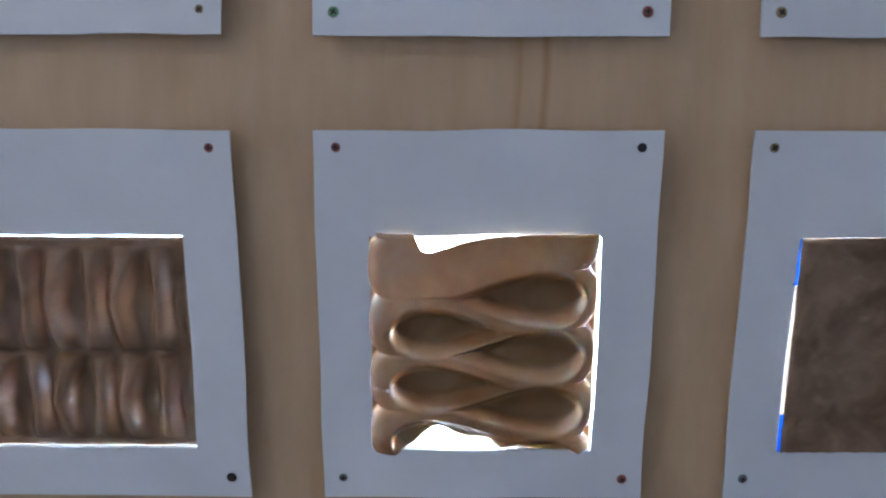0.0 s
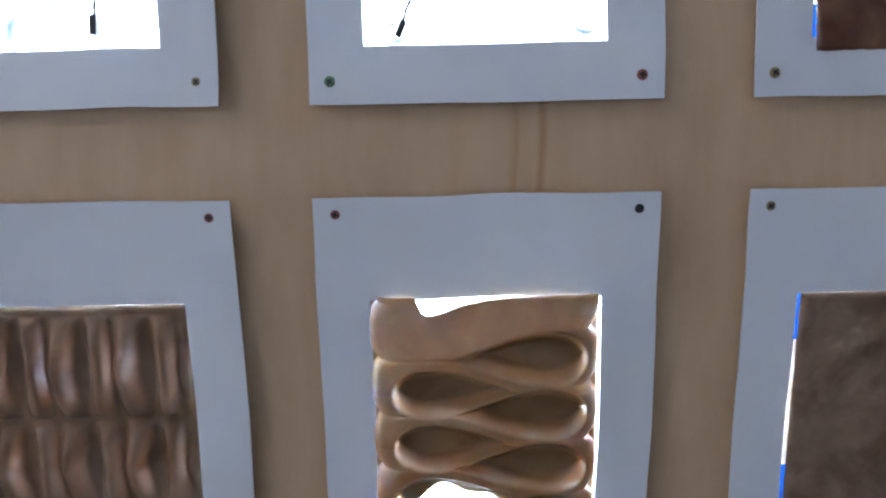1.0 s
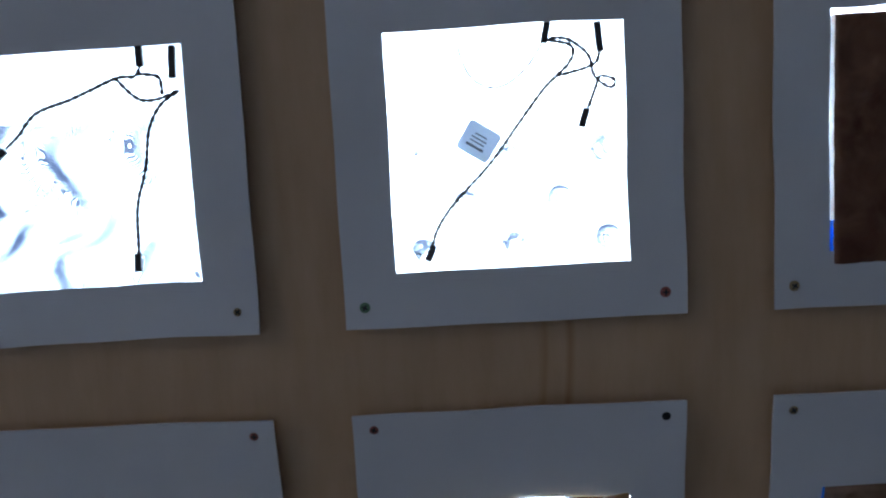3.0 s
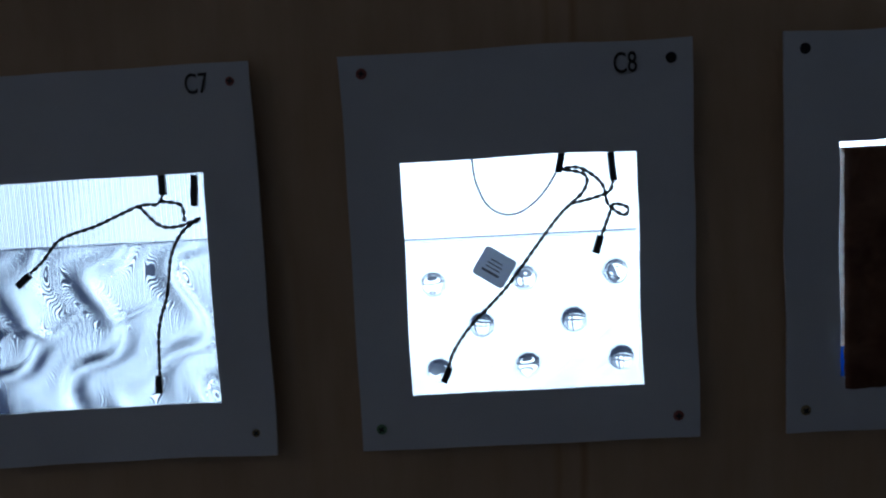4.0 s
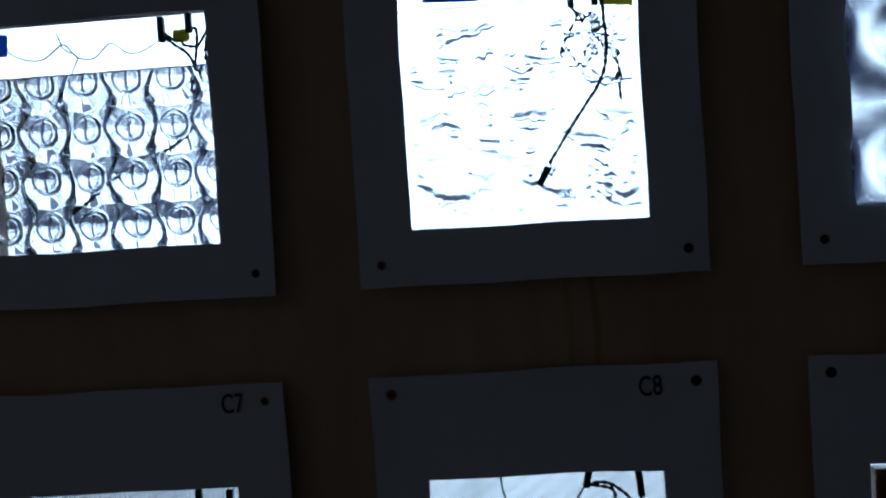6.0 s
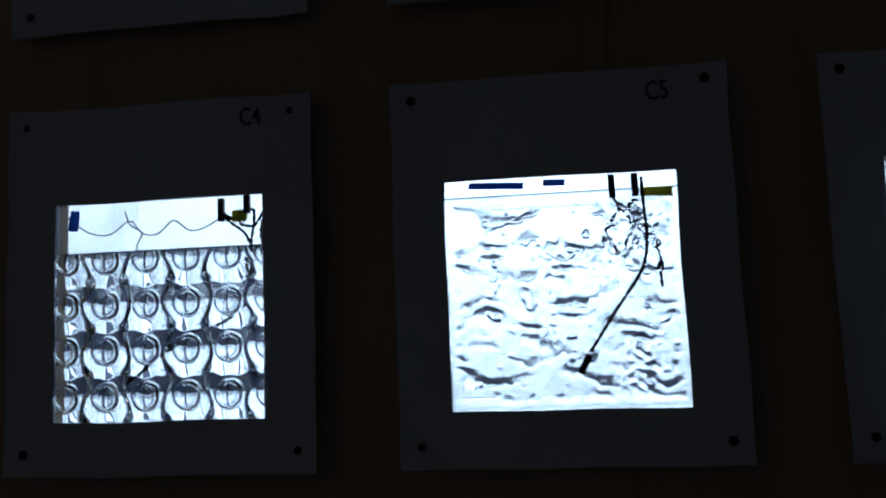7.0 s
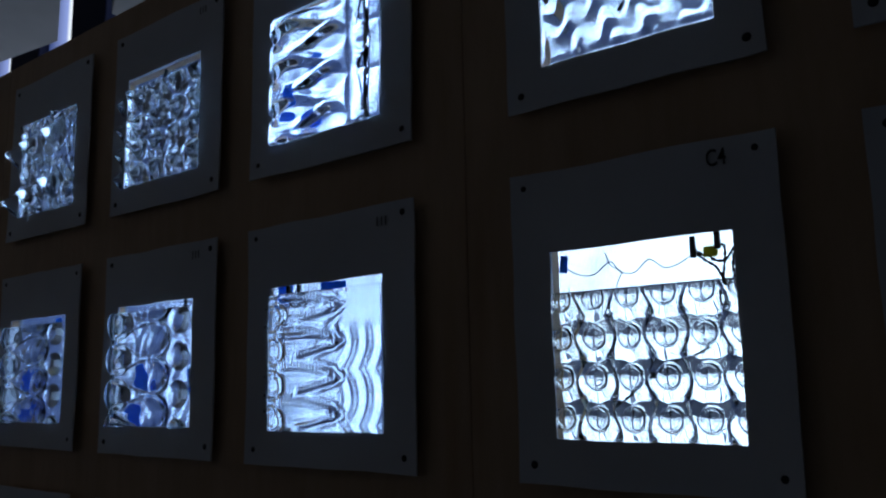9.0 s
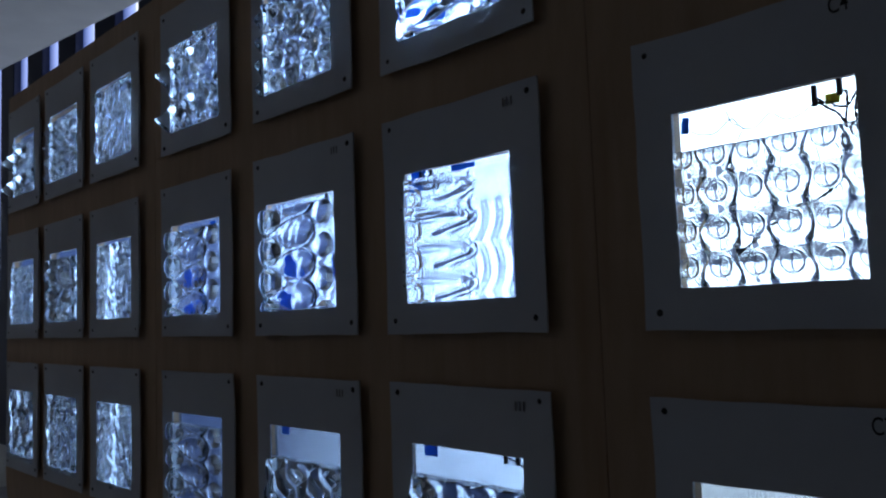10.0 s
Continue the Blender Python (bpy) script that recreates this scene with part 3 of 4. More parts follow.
def loops_contour(x, z, w, h):
    """Beaded cords fanning out from small loops along one side to scalloped grooves along the other."""
    v = 1 - z / h
    u = x / w
    out = 0.011 + 0.0010 * waves(x, z, 18, 0.06)

    def cord(u0, v0, u1, v1, sag, width, up, beads):
        ax, az, bx, bz = u0 * w, (1 - v0) * h, u1 * w, (1 - v1) * h
        ln = math.hypot(bx - ax, bz - az)
        t = ((x - ax) * (bx - ax) + (z - az) * (bz - az)) / ln
        d = ((z - az) * (bx - ax) - (x - ax) * (bz - az)) / ln - sag * np.sin(np.pi * np.clip(t / ln, 0, 1))
        on = 1 / (1 + np.exp(-(np.minimum(t, ln - t)) / 0.0015))
        return on * np.exp(-(d / width) ** 2) * (up + beads * np.sin(2 * np.pi * (t + 0.5 * d) / 0.0052))

    field = 0 * x
    for k in range(-1, 4):
        out = out + cord(0.14, 0.29 + 0.25 * k, 0.60, 0.34 + 0.25 * k, 0.003, 0.0048, 0.0032, 0.00048)
        out = out + cord(0.30, 0.45 + 0.25 * k, 0.66, 0.37 + 0.25 * k, -0.002, 0.0034, 0.0026, 0.00042)
        field = field + cord(0.12, 0.29 + 0.25 * k, 0.64, 0.345 + 0.25 * k, 0.003, 0.0115, 1.0, 0.0) + cord(0.26, 0.46 + 0.25 * k, 0.70, 0.36 + 0.25 * k, -0.002, 0.0075, 1.0, 0.0)
        rr = np.sqrt(((u - 0.07) * w / 1.25) ** 2 + ((v - 0.17 - 0.25 * k) * h) ** 2)
        out = out + (0.0024 * np.exp(-((rr - 0.0150) / 0.0024) ** 2) + 0.0010 * np.exp(-((rr - 0.0085) / 0.0016) ** 2)) * (u < 0.22)
    field = field + cord(0.16, 0.28, 0.86, 0.02, -0.012, 0.012, 1.0, 0.0)
    out = out + 0.0015 * field + 0.00050 * np.cos(2 * np.pi * 1.5 * field)
    # scallops round three bulbs
    p = 0.37
    dz = ((v - 0.38 + p / 2) % p - p / 2) * h
    r = np.sqrt(((u - 0.52) * w) ** 2 + (1.25 * dz) ** 2)
    side = 1 / (1 + np.exp(-(u - 0.62) / 0.03))
    out = out + side * (0.0010 * np.cos(2 * np.pi * r / 0.0215) + 0.0002 * np.cos(2 * np.pi * r / 0.0072)) * (r > 0.02)
    # a smooth corner pad
    pad = 1 / (1 + np.exp(-((u - 0.68) / 0.012))) / (1 + np.exp(-((0.27 - v) / 0.012)))
    return out * (1 - pad) + 0.0125 * pad


def loops_soft(x, z, w, h):
    """A cord laid in soft loops from side bulbs to a post, plain pads beyond it."""
    u = x / w
    p = h / 3.3
    deep = np.maximum(drops(u, z, p, 0.30, 0.22, 0.74, 0.44 * p), drops(u, z, p, 0.80, 0.60, 0.03, 0.44 * p))
    deep = np.clip((deep + 0.05) / 0.7, 0, 1)
    g = (z / p + 0.30) % 1 - 0.5
    notch = 0.008 * (1 - np.abs(np.cos(np.pi * g))) ** 2
    side = np.clip((x - notch) / 0.014, 0, 1)
    cord = 0.0076 * (1 - deep * deep * (3 - 2 * deep)) * np.sqrt(1 - (1 - side) ** 2)
    post = 0.0018 * np.exp(-((u - 0.775) / 0.030) ** 4)
    q = (z / (h / 2.8)) % 1 - 0.5
    pad = np.sqrt(np.clip(1 - ((u - 0.93) / 0.13) ** 2 - (q / 0.52) ** 4, 0, 1))
    return 0.010 + cord * (u < 0.9) - post + 0.003 * pad + 0.0008 * waves(x, z, 8, 0.05)


def ovals(x, z, w, h):
    """Half-round bulbs down one side, pointed drops with thin ridges between them, small pads beyond."""
    p = h / 3.25
    u = x / w
    deep = drops(u, z, p, 0.10, -0.02, 0.72, 0.49 * p)
    inner = np.clip(deep, 0, 1)
    net = np.exp(-(np.clip(deep, -1, 1) / 0.075) ** 2) * (u < 0.73)
    g = (z / p + 0.60) % 1 - 0.5
    bulb = np.sqrt(np.clip(1 - (u / 0.23) ** 2 - (g / 0.50) ** 2, 0, 1))
    pad = np.sqrt(np.clip(1 - ((u - 0.83) / 0.12) ** 2 - (g / 0.36) ** 2, 0, 1))
    return 0.009 + 0.0065 * inner * (2 - inner) + 0.0040 * net + 0.0150 * bulb + 0.0080 * pad + 0.0005 * waves(x, z, 23, 0.03)


def cones(x, z, w, h, rows=2, across=(0.02, 0.30, 0.68), tall=0.031, reach=0.023):
    """Rows of pointed cones on a rough ground of small blunt ones."""
    out = 0.009 + 0.0055 * np.abs(waves(x, z, 21, 0.040, 10)) + 0.0010 * waves(x, z, 22, 0.018, 10)
    for k in range(rows + 1):
        for n, u in enumerate(across):
            cz = (k + 0.30 + 0.10 * n) * h / rows
            r = np.sqrt((x - u * w) ** 2 + (z - cz) ** 2)
            out = np.maximum(out, 0.010 + tall * np.clip(1 - r / reach, 0, 1) ** 0.85)
    return out


def cones_dense(x, z, w, h):
    return cones(x, z, w, h, 4, (0.02, 0.24, 0.48, 0.72, 0.96), 0.017, 0.017)


def lumps(x, z, w, h):
    n = waves(x, z, 33, 0.060, 8)
    return 0.012 + 0.007 * np.abs(n) + 0.0016 * waves(x, z, 34, 0.026)


def lumps_rows(x, z, w, h):
    return 0.010 + 0.014 * np.sqrt(np.abs(np.sin(np.pi * z / (h / 3.4)) * np.sin(np.pi * (x / w * 2.2 + 0.15)))) + 0.002 * waves(x, z, 44, 0.035)


def facets(x, z, w, h):
    a = np.abs(((x * 1.0 + z * 0.6) / 0.045) % 1 - 0.5) + np.abs(((x * 0.7 - z) / 0.052) % 1 - 0.5)
    return 0.008 + 0.018 * a + 0.002 * waves(x, z, 55, 0.05)


def fern(x, z, w, h):
    c = x - w * 0.5 - 0.15 * (z - h / 2)
    return 0.010 + 0.004 * np.sin((z * 1.0 + np.abs(c) * 1.6) * 2 * np.pi / 0.018) * np.exp(-(c / 0.05) ** 2) + 0.002 * waves(x, z, 66, 0.04)


def fingers(x, z, w, h):
    """Upright rounded ridges in two courses inside a plain margin, bent broad ones and slim ones by turns: 0 to 1."""
    v = z / h
    t = np.where(v > 0.475, (v - 0.485) / 0.475, (v - 0.055) / 0.41)
    inside = np.clip(np.minimum(t, 1 - t) / 0.22, 0, 1)
    t = np.clip(t, 0, 1)
    bow = 1 - np.sqrt((2 * t - 0.9) ** 2 + 0.02)
    p = 0.0476
    g = (x - w + 0.0200 + 0.037) % p
    slim = np.abs((g - 0.0370 - 0.0022 * bow + 0.0012 * np.sin(5 * t) + p / 2) % p - p / 2) / (0.0070 - 0.0018 * np.clip(bow, 0, 1) ** 2)
    broad = np.abs((g - 0.0150 + 0.0105 * bow + p / 2) % p - p / 2) / (0.0082 - 0.0020 * np.clip(bow, 0, 1))
    f = np.exp(-(slim * 0.95) ** 3) + np.exp(-(broad * 0.95) ** 3)
    edge = np.clip((np.minimum(x, w - x) - 0.003) / 0.006, 0, 1)
    return np.clip(f, 0, 1) * np.sqrt(inside * (2 - inside)) * edge


def plait(x, z, w, h):
    f = fingers(x, z, w, h)
    pit = np.exp(-(((z / h / 0.475) % 1 - 0.52) / 0.22) ** 2)
    return 0.0060 + 0.0105 * f - 0.0030 * (1 - f) * pit + 0.0005 * waves(x, z, 4, 0.03)


def plait_rear(x, z, w, h):
    """The back is scooped out behind the ridges and thick behind the hollows."""
    f = fingers(x, z, w, h)
    return 0.0150 * (1 - f) - 0.0108 * f


def slab(x, z, w, h):
    edge = np.minimum(np.minimum(x, w - x), np.minimum(z, h - z)) + 0.0012 * waves(x, z, 73, 0.05)
    rim = 1 / (1 + np.exp((edge - 0.0105) / 0.0009))
    return 0.0105 + 0.0013 * rim + 0.0008 * waves(x, z, 71, 0.03, 14) + 0.0005 * waves(x, z, 72, 0.010, 14)


def cast_tile(name, col, row, shape, material, gap_top=0.0, gap_left=0.0, gap_right=0.0, cells=90, label="", category="glass tile", back=0.006, outline=None, rear=None):
    """A solid cast tile standing on the foot of its opening: flat back, relief in front."""
    ox0, ox1, _, _ = span(col, row)
    x0, x1 = ox0 - 0.0035 + gap_left, ox1 + 0.0035 - gap_right
    z0, z1 = ROW_Z[row] - 0.002, ROW_Z[row] + OPEN_H + 0.003 - gap_top
    w, h = x1 - x0, z1 - z0
    n = cells
    g = np.linspace(0, 1, n + 1)
    X, Z = np.meshgrid(g * w, g * h, indexing="ij")
    drop = DROP.get(row, 0)
    Z = Z - drop * (1 - Z / h)
    if outline:
        lo, hi = outline(g)
        Z = lo[:, None] + g[None, :] * (h - lo - hi)[:, None]
    T = shape(X, Z, w, h)
    near = np.clip(np.minimum(np.minimum(X, w - X), np.minimum(Z + drop, h - Z)) / 0.0030, 0, 1)
    T = T - 0.0026 * (1 - np.sqrt(1 - (1 - near) ** 2))      # rounded rim
    yb = back
    front = np.stack([X - w / 2, yb - T, Z], -1).reshape(-1, 3)
    behind = rear(X, Z, w, h) if rear else 0 * X
    rear_pts = np.stack([X - w / 2, yb + behind, Z], -1).reshape(-1, 3)
    N = (n + 1) ** 2
    idx = np.arange(N).reshape(n + 1, n + 1)
    a, b, c, d = idx[:-1, :-1].ravel(), idx[1:, :-1].ravel(), idx[1:, 1:].ravel(), idx[:-1, 1:].ravel()
    f_front = np.stack([a, b, c, d], 1)
    ring = np.r_[idx[:-1, 0], idx[-1, :-1], idx[:0:-1, -1], idx[0, :0:-1]]
    m = len(ring)
    verts = np.vstack([front, front[ring], rear_pts[ring]] + ([rear_pts] if rear else []))
    s = np.arange(m)
    nxt = (s + 1) % m
    f_side = np.stack([N + s, N + m + s, N + m + nxt, N + nxt], 1)
    if rear:
        f_back = (f_front[:, ::-1] + N + 2 * m).tolist()
    else:
        f_back = [(N + m + s[::-1]).tolist()]
    faces = f_front.tolist() + f_side.tolist() + f_back
    smooth = [True] * len(f_front) + [False] * m + [bool(rear)] * len(f_back)
    ob = new(name, mesh_of(name, verts.tolist(), faces, material, smooth))
    ob.location = ((x0 + x1) / 2, WY, z0)
    return tagged(ob, label, category, "tiles in the wall openings")


def torn_ends(u):
    """How far the looped tile falls short at its foot and its head."""
    foot = 0.017 * np.exp(-((u - 0.30) / 0.10) ** 2) + 0.010 * np.exp(-((u - 0.50) / 0.16) ** 2) + 0.006 * np.clip((u - 0.88) / 0.12, 0, 1)
    head = 0.0125 / (1 + np.exp(-(u - 0.225) / 0.008)) * np.exp(-np.clip((u - 0.27) / 0.17, 0, 9) ** 1.4)
    return foot, head


def raised_foot(u):
    """A tile that stands on its two corners, with a slit of light under it."""
    return 0.0030 * np.clip(np.minimum(u, 1 - u) / 0.012, 0, 1), 0 * u


# ---------------------------------------------------------------- cables, tape
def at_open(col, row, u, v, y):
    ox0, ox1, _, _ = span(col, row)
    return (ox0 + u * (ox1 - ox0), WY + y, ROW_Z[row] + OPEN_H * (1 - v))


def cable(col, row, runs, plugs, y=0.0105, first_y=None, label="dark twisted wire with small black plugs before a light panel"):
    """Twisted pairs with plugs: runs of (u, v) over the opening, plugs (u, v, lean, length)."""
    top = new("cable")
    top.location = at_open(col, row, runs[0][0][0], runs[0][0][1], y)
    tagged(top, label, "cable")
    back = Matrix.Translation(-Vector(top.location))
    for k, run in enumerate(runs):
        depth = first_y if first_y is not None and k == 0 else y
        pts = [back @ Vector(at_open(col, row, u, v, depth + 0.001 * math.sin(9 * u))) for u, v in run]
        vs, fs = tube([tuple(p) for p in pts], 0.00076, 6, pairs=2, turns_per_m=85)
        part("wire", mesh_of("wire", vs, fs, WIRE_MAT), None, top)
    for k, (u, v, lean, length) in enumerate(plugs):
        b = box(-0.0024, 0.0024, -0.0018, 0.0018, -length / 2, length / 2, 0.0005)
        p = part("plug", b, BLACK, top, "black plastic plug")
        p.location = back @ Vector(at_open(col, row, u, v, first_y if first_y is not None and k == 0 else y))
        p.rotation_euler = (0, radians(lean), 0)
    return top


def tape(col, row, u, v, su, sv, lean=0.0, y=0.0135):
    """A torn strip of blue tape."""
    rr = np.random.RandomState(int(u * 100 + v * 1000))
    n = 9
    verts, faces = [], []
    for k in range(n):
        t = k / (n - 1) - 0.5
        for e in (-1, 1):
            dx = e * su / 2 + (rr.uniform(-1, 1) * 0.0006)
            for d in (0, 0.0003):
                verts.append((dx, d, t * sv))
    for k in range(n - 1):
        o = 4 * k
        faces += [(o, o + 2, o + 6, o + 4), (o + 1, o + 5, o + 7, o + 3), (o, o + 4, o + 5, o + 1), (o + 2, o + 3, o + 7, o + 6)]
    faces += [(0, 1, 3, 2), (4 * n - 4, 4 * n - 2, 4 * n - 1, 4 * n - 3)]
    ob = new("tape_strip", mesh_of("tape", verts, faces, TAPE))
    ob.location = at_open(col, row, u, v, y)
    ob.rotation_euler = (0, radians(lean), 0)
    return tagged(ob, "short torn strip of blue masking tape behind a tile", "tape", "strips of blue tape")


# ---------------------------------------------------------------- the cells
CLEAR = "clear glass tile cast with "
CELLS = [
    # column, row, name, shape, material, options
    ("C1", "K", "wax_tile", plait, WAX_TAN, dict(gap_top=0.006, gap_right=0.0025, cells=190, outline=raised_foot, rear=plait_rear, label="tan wax tile with zigzag upright ridges", category="wax tile")),
    ("C2", "K", "wax_tile", loops_k, WAX_MILKY, dict(gap_top=0.001, gap_right=0.0044, cells=170, outline=torn_ends, rear=loops_k_rear, label="tan wax tile with looping cord ridges and drop-shaped hollows", category="wax tile")),
    ("C3", "K", "wax_tile", slab, WAX_DARK, dict(gap_top=0.004, gap_left=0.0062, outline=raised_foot, label="brown wax tile, nearly flat, cloudy surface", category="wax tile")),
    ("C1", "L", "glass_tile", swirl, GLASS, dict(gap_top=0.050, cells=280, back=0.021, label=CLEAR + "large flowing waves")),
    ("C2", "L", "glass_tile", scattered_domes, GLASS, dict(gap_top=0.058, cells=170, back=0.020, label=CLEAR + "a few scattered round domes")),
    ("C3", "L", "wax_tile", slab, WAX_RED, dict(gap_top=0.008, gap_left=0.007, label="dark red-brown wax tile, nearly flat", category="wax tile")),
    ("C1", "M", "glass_tile", dome_grid, GLASS, dict(gap_top=0.040, cells=330, rear=pleats_rear, label=CLEAR + "five columns of round domes")),
    ("C2", "M", "glass_tile", hammered, GLASS, dict(gap_top=0.014, cells=240, label=CLEAR + "a fine hammered surface")),
    ("C3", "M", "glass_tile", loops_big, GLASS, dict(cells=200, label=CLEAR + "large looping ridges")),
    ("C1", "T", "glass_tile", diagonal_waves, GLASS, dict(cells=220, label=CLEAR + "slanting wavy ribs")),
    ("C2", "T", "glass_tile", dimples, GLASS, dict(cells=240, label=CLEAR + "staggered round dimples")),
    ("C3", "T", "glass_tile", lumps, GLASS, dict(label=CLEAR + "soft lumps")),
    ("B3", "M", "glass_tile", loops_contour, GLASS, dict(gap_top=0.012, cells=260, label=CLEAR + "looping ridges and contour grooves")),
    ("B3", "T", "glass_tile", loops_soft, GLASS, dict(gap_top=0.010, cells=220, label=CLEAR + "long soft loops")),
    ("B3", "L", "glass_tile", facets, GLASS, dict(gap_top=0.040, label=CLEAR + "broad slanting facets")),
    ("B2", "M", "glass_tile", ovals, GLASS, dict(gap_top=0.012, cells=150, label=CLEAR + "stacked pointed ovals")),
    ("B2", "T", "glass_tile", cones_dense, GLASS, dict(gap_top=0.020, cells=130, label=CLEAR + "rows of pointed cones")),
    ("B2", "L", "glass_tile", facets, GLASS, dict(gap_top=0.050, label=CLEAR + "angular facets")),
    ("B1", "M", "glass_tile", ovals, GLASS, dict(gap_top=0.014, cells=120, label=CLEAR + "three rows of round lumps")),
    ("B1", "T", "glass_tile", cones, GLASS, dict(gap_top=0.002, cells=130, label=CLEAR + "large pointed cones")),
    ("B1", "L", "glass_tile", ovals, GLASS, dict(gap_top=0.022, cells=110, label=CLEAR + "rows of round lumps")),
    ("A3", "M", "glass_tile", fern, GLASS, dict(gap_top=0.010, label=CLEAR + "small ripples along its edge")),
    ("A3", "T", "glass_tile", lumps, GLASS, dict(gap_top=0.012, label=CLEAR + "crumpled lumps")),
    ("A3", "L", "glass_tile", fern, GLASS, dict(label=CLEAR + "feathered ribs")),
    ("A2", "M", "glass_tile", lumps_rows, GLASS, dict(gap_top=0.020, label=CLEAR + "soft swelling lumps")),
    ("A2", "T", "glass_tile", cones_dense, GLASS, dict(gap_top=0.020, label=CLEAR + "packed cones")),
    ("A2", "L", "glass_tile", lumps, GLASS, dict(label=CLEAR + "crumpled lumps")),
    ("A1", "M", "glass_tile", lumps, GLASS, dict(gap_top=0.020, label=CLEAR + "small crumpled lumps")),
    ("A1", "T", "glass_tile", cones, GLASS, dict(gap_top=0.025, label=CLEAR + "white-tipped cones")),
    ("A1", "L", "glass_tile", swirl, GLASS, dict(label=CLEAR + "swirling waves")),
]
WRITING = {("C1", "L"): "C7", ("C2", "L"): "C8", ("C1", "M"): "C4", ("C2", "M"): "C5"}
SCREW_SET = {("C2", "K"): (1, 0, 4, 1), ("C1", "K"): (0, 1, 0, 0), ("C3", "K"): (3, 0, 4, 0),
             ("C2", "L"): (1, 0, 2, 1), ("C1", "L"): (0, 1, 0, 3), ("C3", "L"): (0, 0, 3, 0), ("C2", "M"): (0, 0, 1, 0)}
for n, (col, row, name, shape, material, options) in enumerate(CELLS):
    wall_letter = col[0]
    tilted(row, light_box(col, row, panel_light(col, row)))
    tilted(row, cast_tile(name, col, row, shape, material, **options))
    tilted(row, display_card(col, row, n * 7 + 3, SCREW_SET.get((col, row), (0, 0, 0, 0)), WRITING.get((col, row), ""),
                 bars=wall_letter == "B" and col != "B1"))

cable("C2", "L", [[(0.68, 0.06), (0.79, 0.09), (0.78, 0.16), (0.68, 0.25), (0.58, 0.37), (0.43, 0.56), (0.27, 0.72), (0.19, 0.83), (0.165, 0.90)],
                  [(0.68, 0.06), (0.77, 0.06), (0.86, 0.13), (0.885, 0.22), (0.95, 0.27), (0.97, 0.24), (0.91, 0.22), (0.89, 0.26), (0.85, 0.36)],
                  [(0.91, 0.12), (0.885, 0.17), (0.78, 0.20), (0.72, 0.21)]],
      [(0.685, 0.03, 12, 0.015), (0.905, 0.06, -5, 0.020), (0.155, 0.93, 25, 0.012), (0.835, 0.39, 18, 0.013)], y=0.0045)
cable("C1", "L", [[(0.83, 0.07), (0.80, 0.12), (0.72, 0.125), (0.53, 0.2), (0.37, 0.25), (0.28, 0.34), (0.22, 0.39)],
                  [(0.72, 0.125), (0.80, 0.21), (0.88, 0.22), (0.98, 0.19), (0.90, 0.24), (0.84, 0.34), (0.81, 0.5), (0.76, 0.66), (0.745, 0.86)],
                  [(0.82, 0.11), (0.90, 0.13), (0.91, 0.2)]],
      [(0.83, 0.04, 0, 0.014), (0.965, 0.07, 4, 0.022), (0.19, 0.42, 50, 0.012), (0.74, 0.90, 3, 0.013)], y=-0.0045)
cable("C2", "M", [[(0.84, 0.04), (0.845, 0.18), (0.85, 0.3), (0.82, 0.43), (0.7, 0.6), (0.59, 0.76)],
                  [(0.73, 0.10), (0.77, 0.16), (0.83, 0.13), (0.80, 0.3), (0.72, 0.34), (0.70, 0.24), (0.78, 0.19), (0.90, 0.30), (0.92, 0.5)]],
      [(0.565, 0.81, 30, 0.014), (0.73, 0.05, 0, 0.018), (0.83, 0.05, 0, 0.018)], first_y=-0.0145)
cable("C1", "M", [[(0.78, 0.06), (0.84, 0.10), (0.93, 0.06), (0.90, 0.3), (0.87, 0.5), (0.66, 0.62), (0.5, 0.70), (0.36, 0.80)],
                  [(0.90, 0.03), (0.86, 0.11), (0.93, 0.13), (0.98, 0.07), (0.965, 0.17), (0.985, 0.28)], [(0.775, 0.07), (0.83, 0.12), (0.89, 0.17), (0.94, 0.29)]],
      [(0.775, 0.05, 0, 0.018), (0.90, 0.03, 0, 0.014), (0.33, 0.83, 50, 0.013)])
cable("C2", "T", [[(0.75, 0.02), (0.8, 0.2), (0.7, 0.5), (0.6, 0.8)]], [(0.59, 0.84, 25, 0.013)])
cable("C1", "T", [[(0.8, 0.02), (0.75, 0.3), (0.66, 0.5), (0.5, 0.72)]], [(0.48, 0.76, 35, 0.013)])
cable("B3", "T", [[(0.88, 0.02), (0.80, 0.2), (0.86, 0.4), (0.80, 0.6), (0.84, 0.85)]], [(0.88, 0.03, 0, 0.014), (0.84, 0.88, 0, 0.013)])
cable("B3", "M", [[(0.12, 0.03), (0.18, 0.12), (0.30, 0.10), (0.26, 0.2), (0.10, 0.2), (0.05, 0.12)]], [(0.10, 0.03, 0, 0.014), (0.20, 0.03, 0, 0.014)])
cable("B3", "L", [[(0.80, 0.03), (0.90, 0.06), (0.97, 0.12), (0.93, 0.25), (0.95, 0.5)]], [(0.80, 0.03, 0, 0.014), (0.90, 0.03, 0, 0.014)])
cable("B2", "M", [[(0.80, 0.02), (0.90, 0.15), (0.95, 0.4), (0.90, 0.7)]], [(0.8, 0.03, 0, 0.014)])
cable("B2", "T", [[(0.55, 0.03), (0.65, 0.12), (0.80, 0.05), (0.78, 0.2)]], [(0.42, 0.03, 20, 0.016)])
cable("A2", "T", [[(0.7, 0.02), (0.5, 0.25), (0.65, 0.4), (0.4, 0.7)]], [(0.7, 0.03, 0, 0.014)])

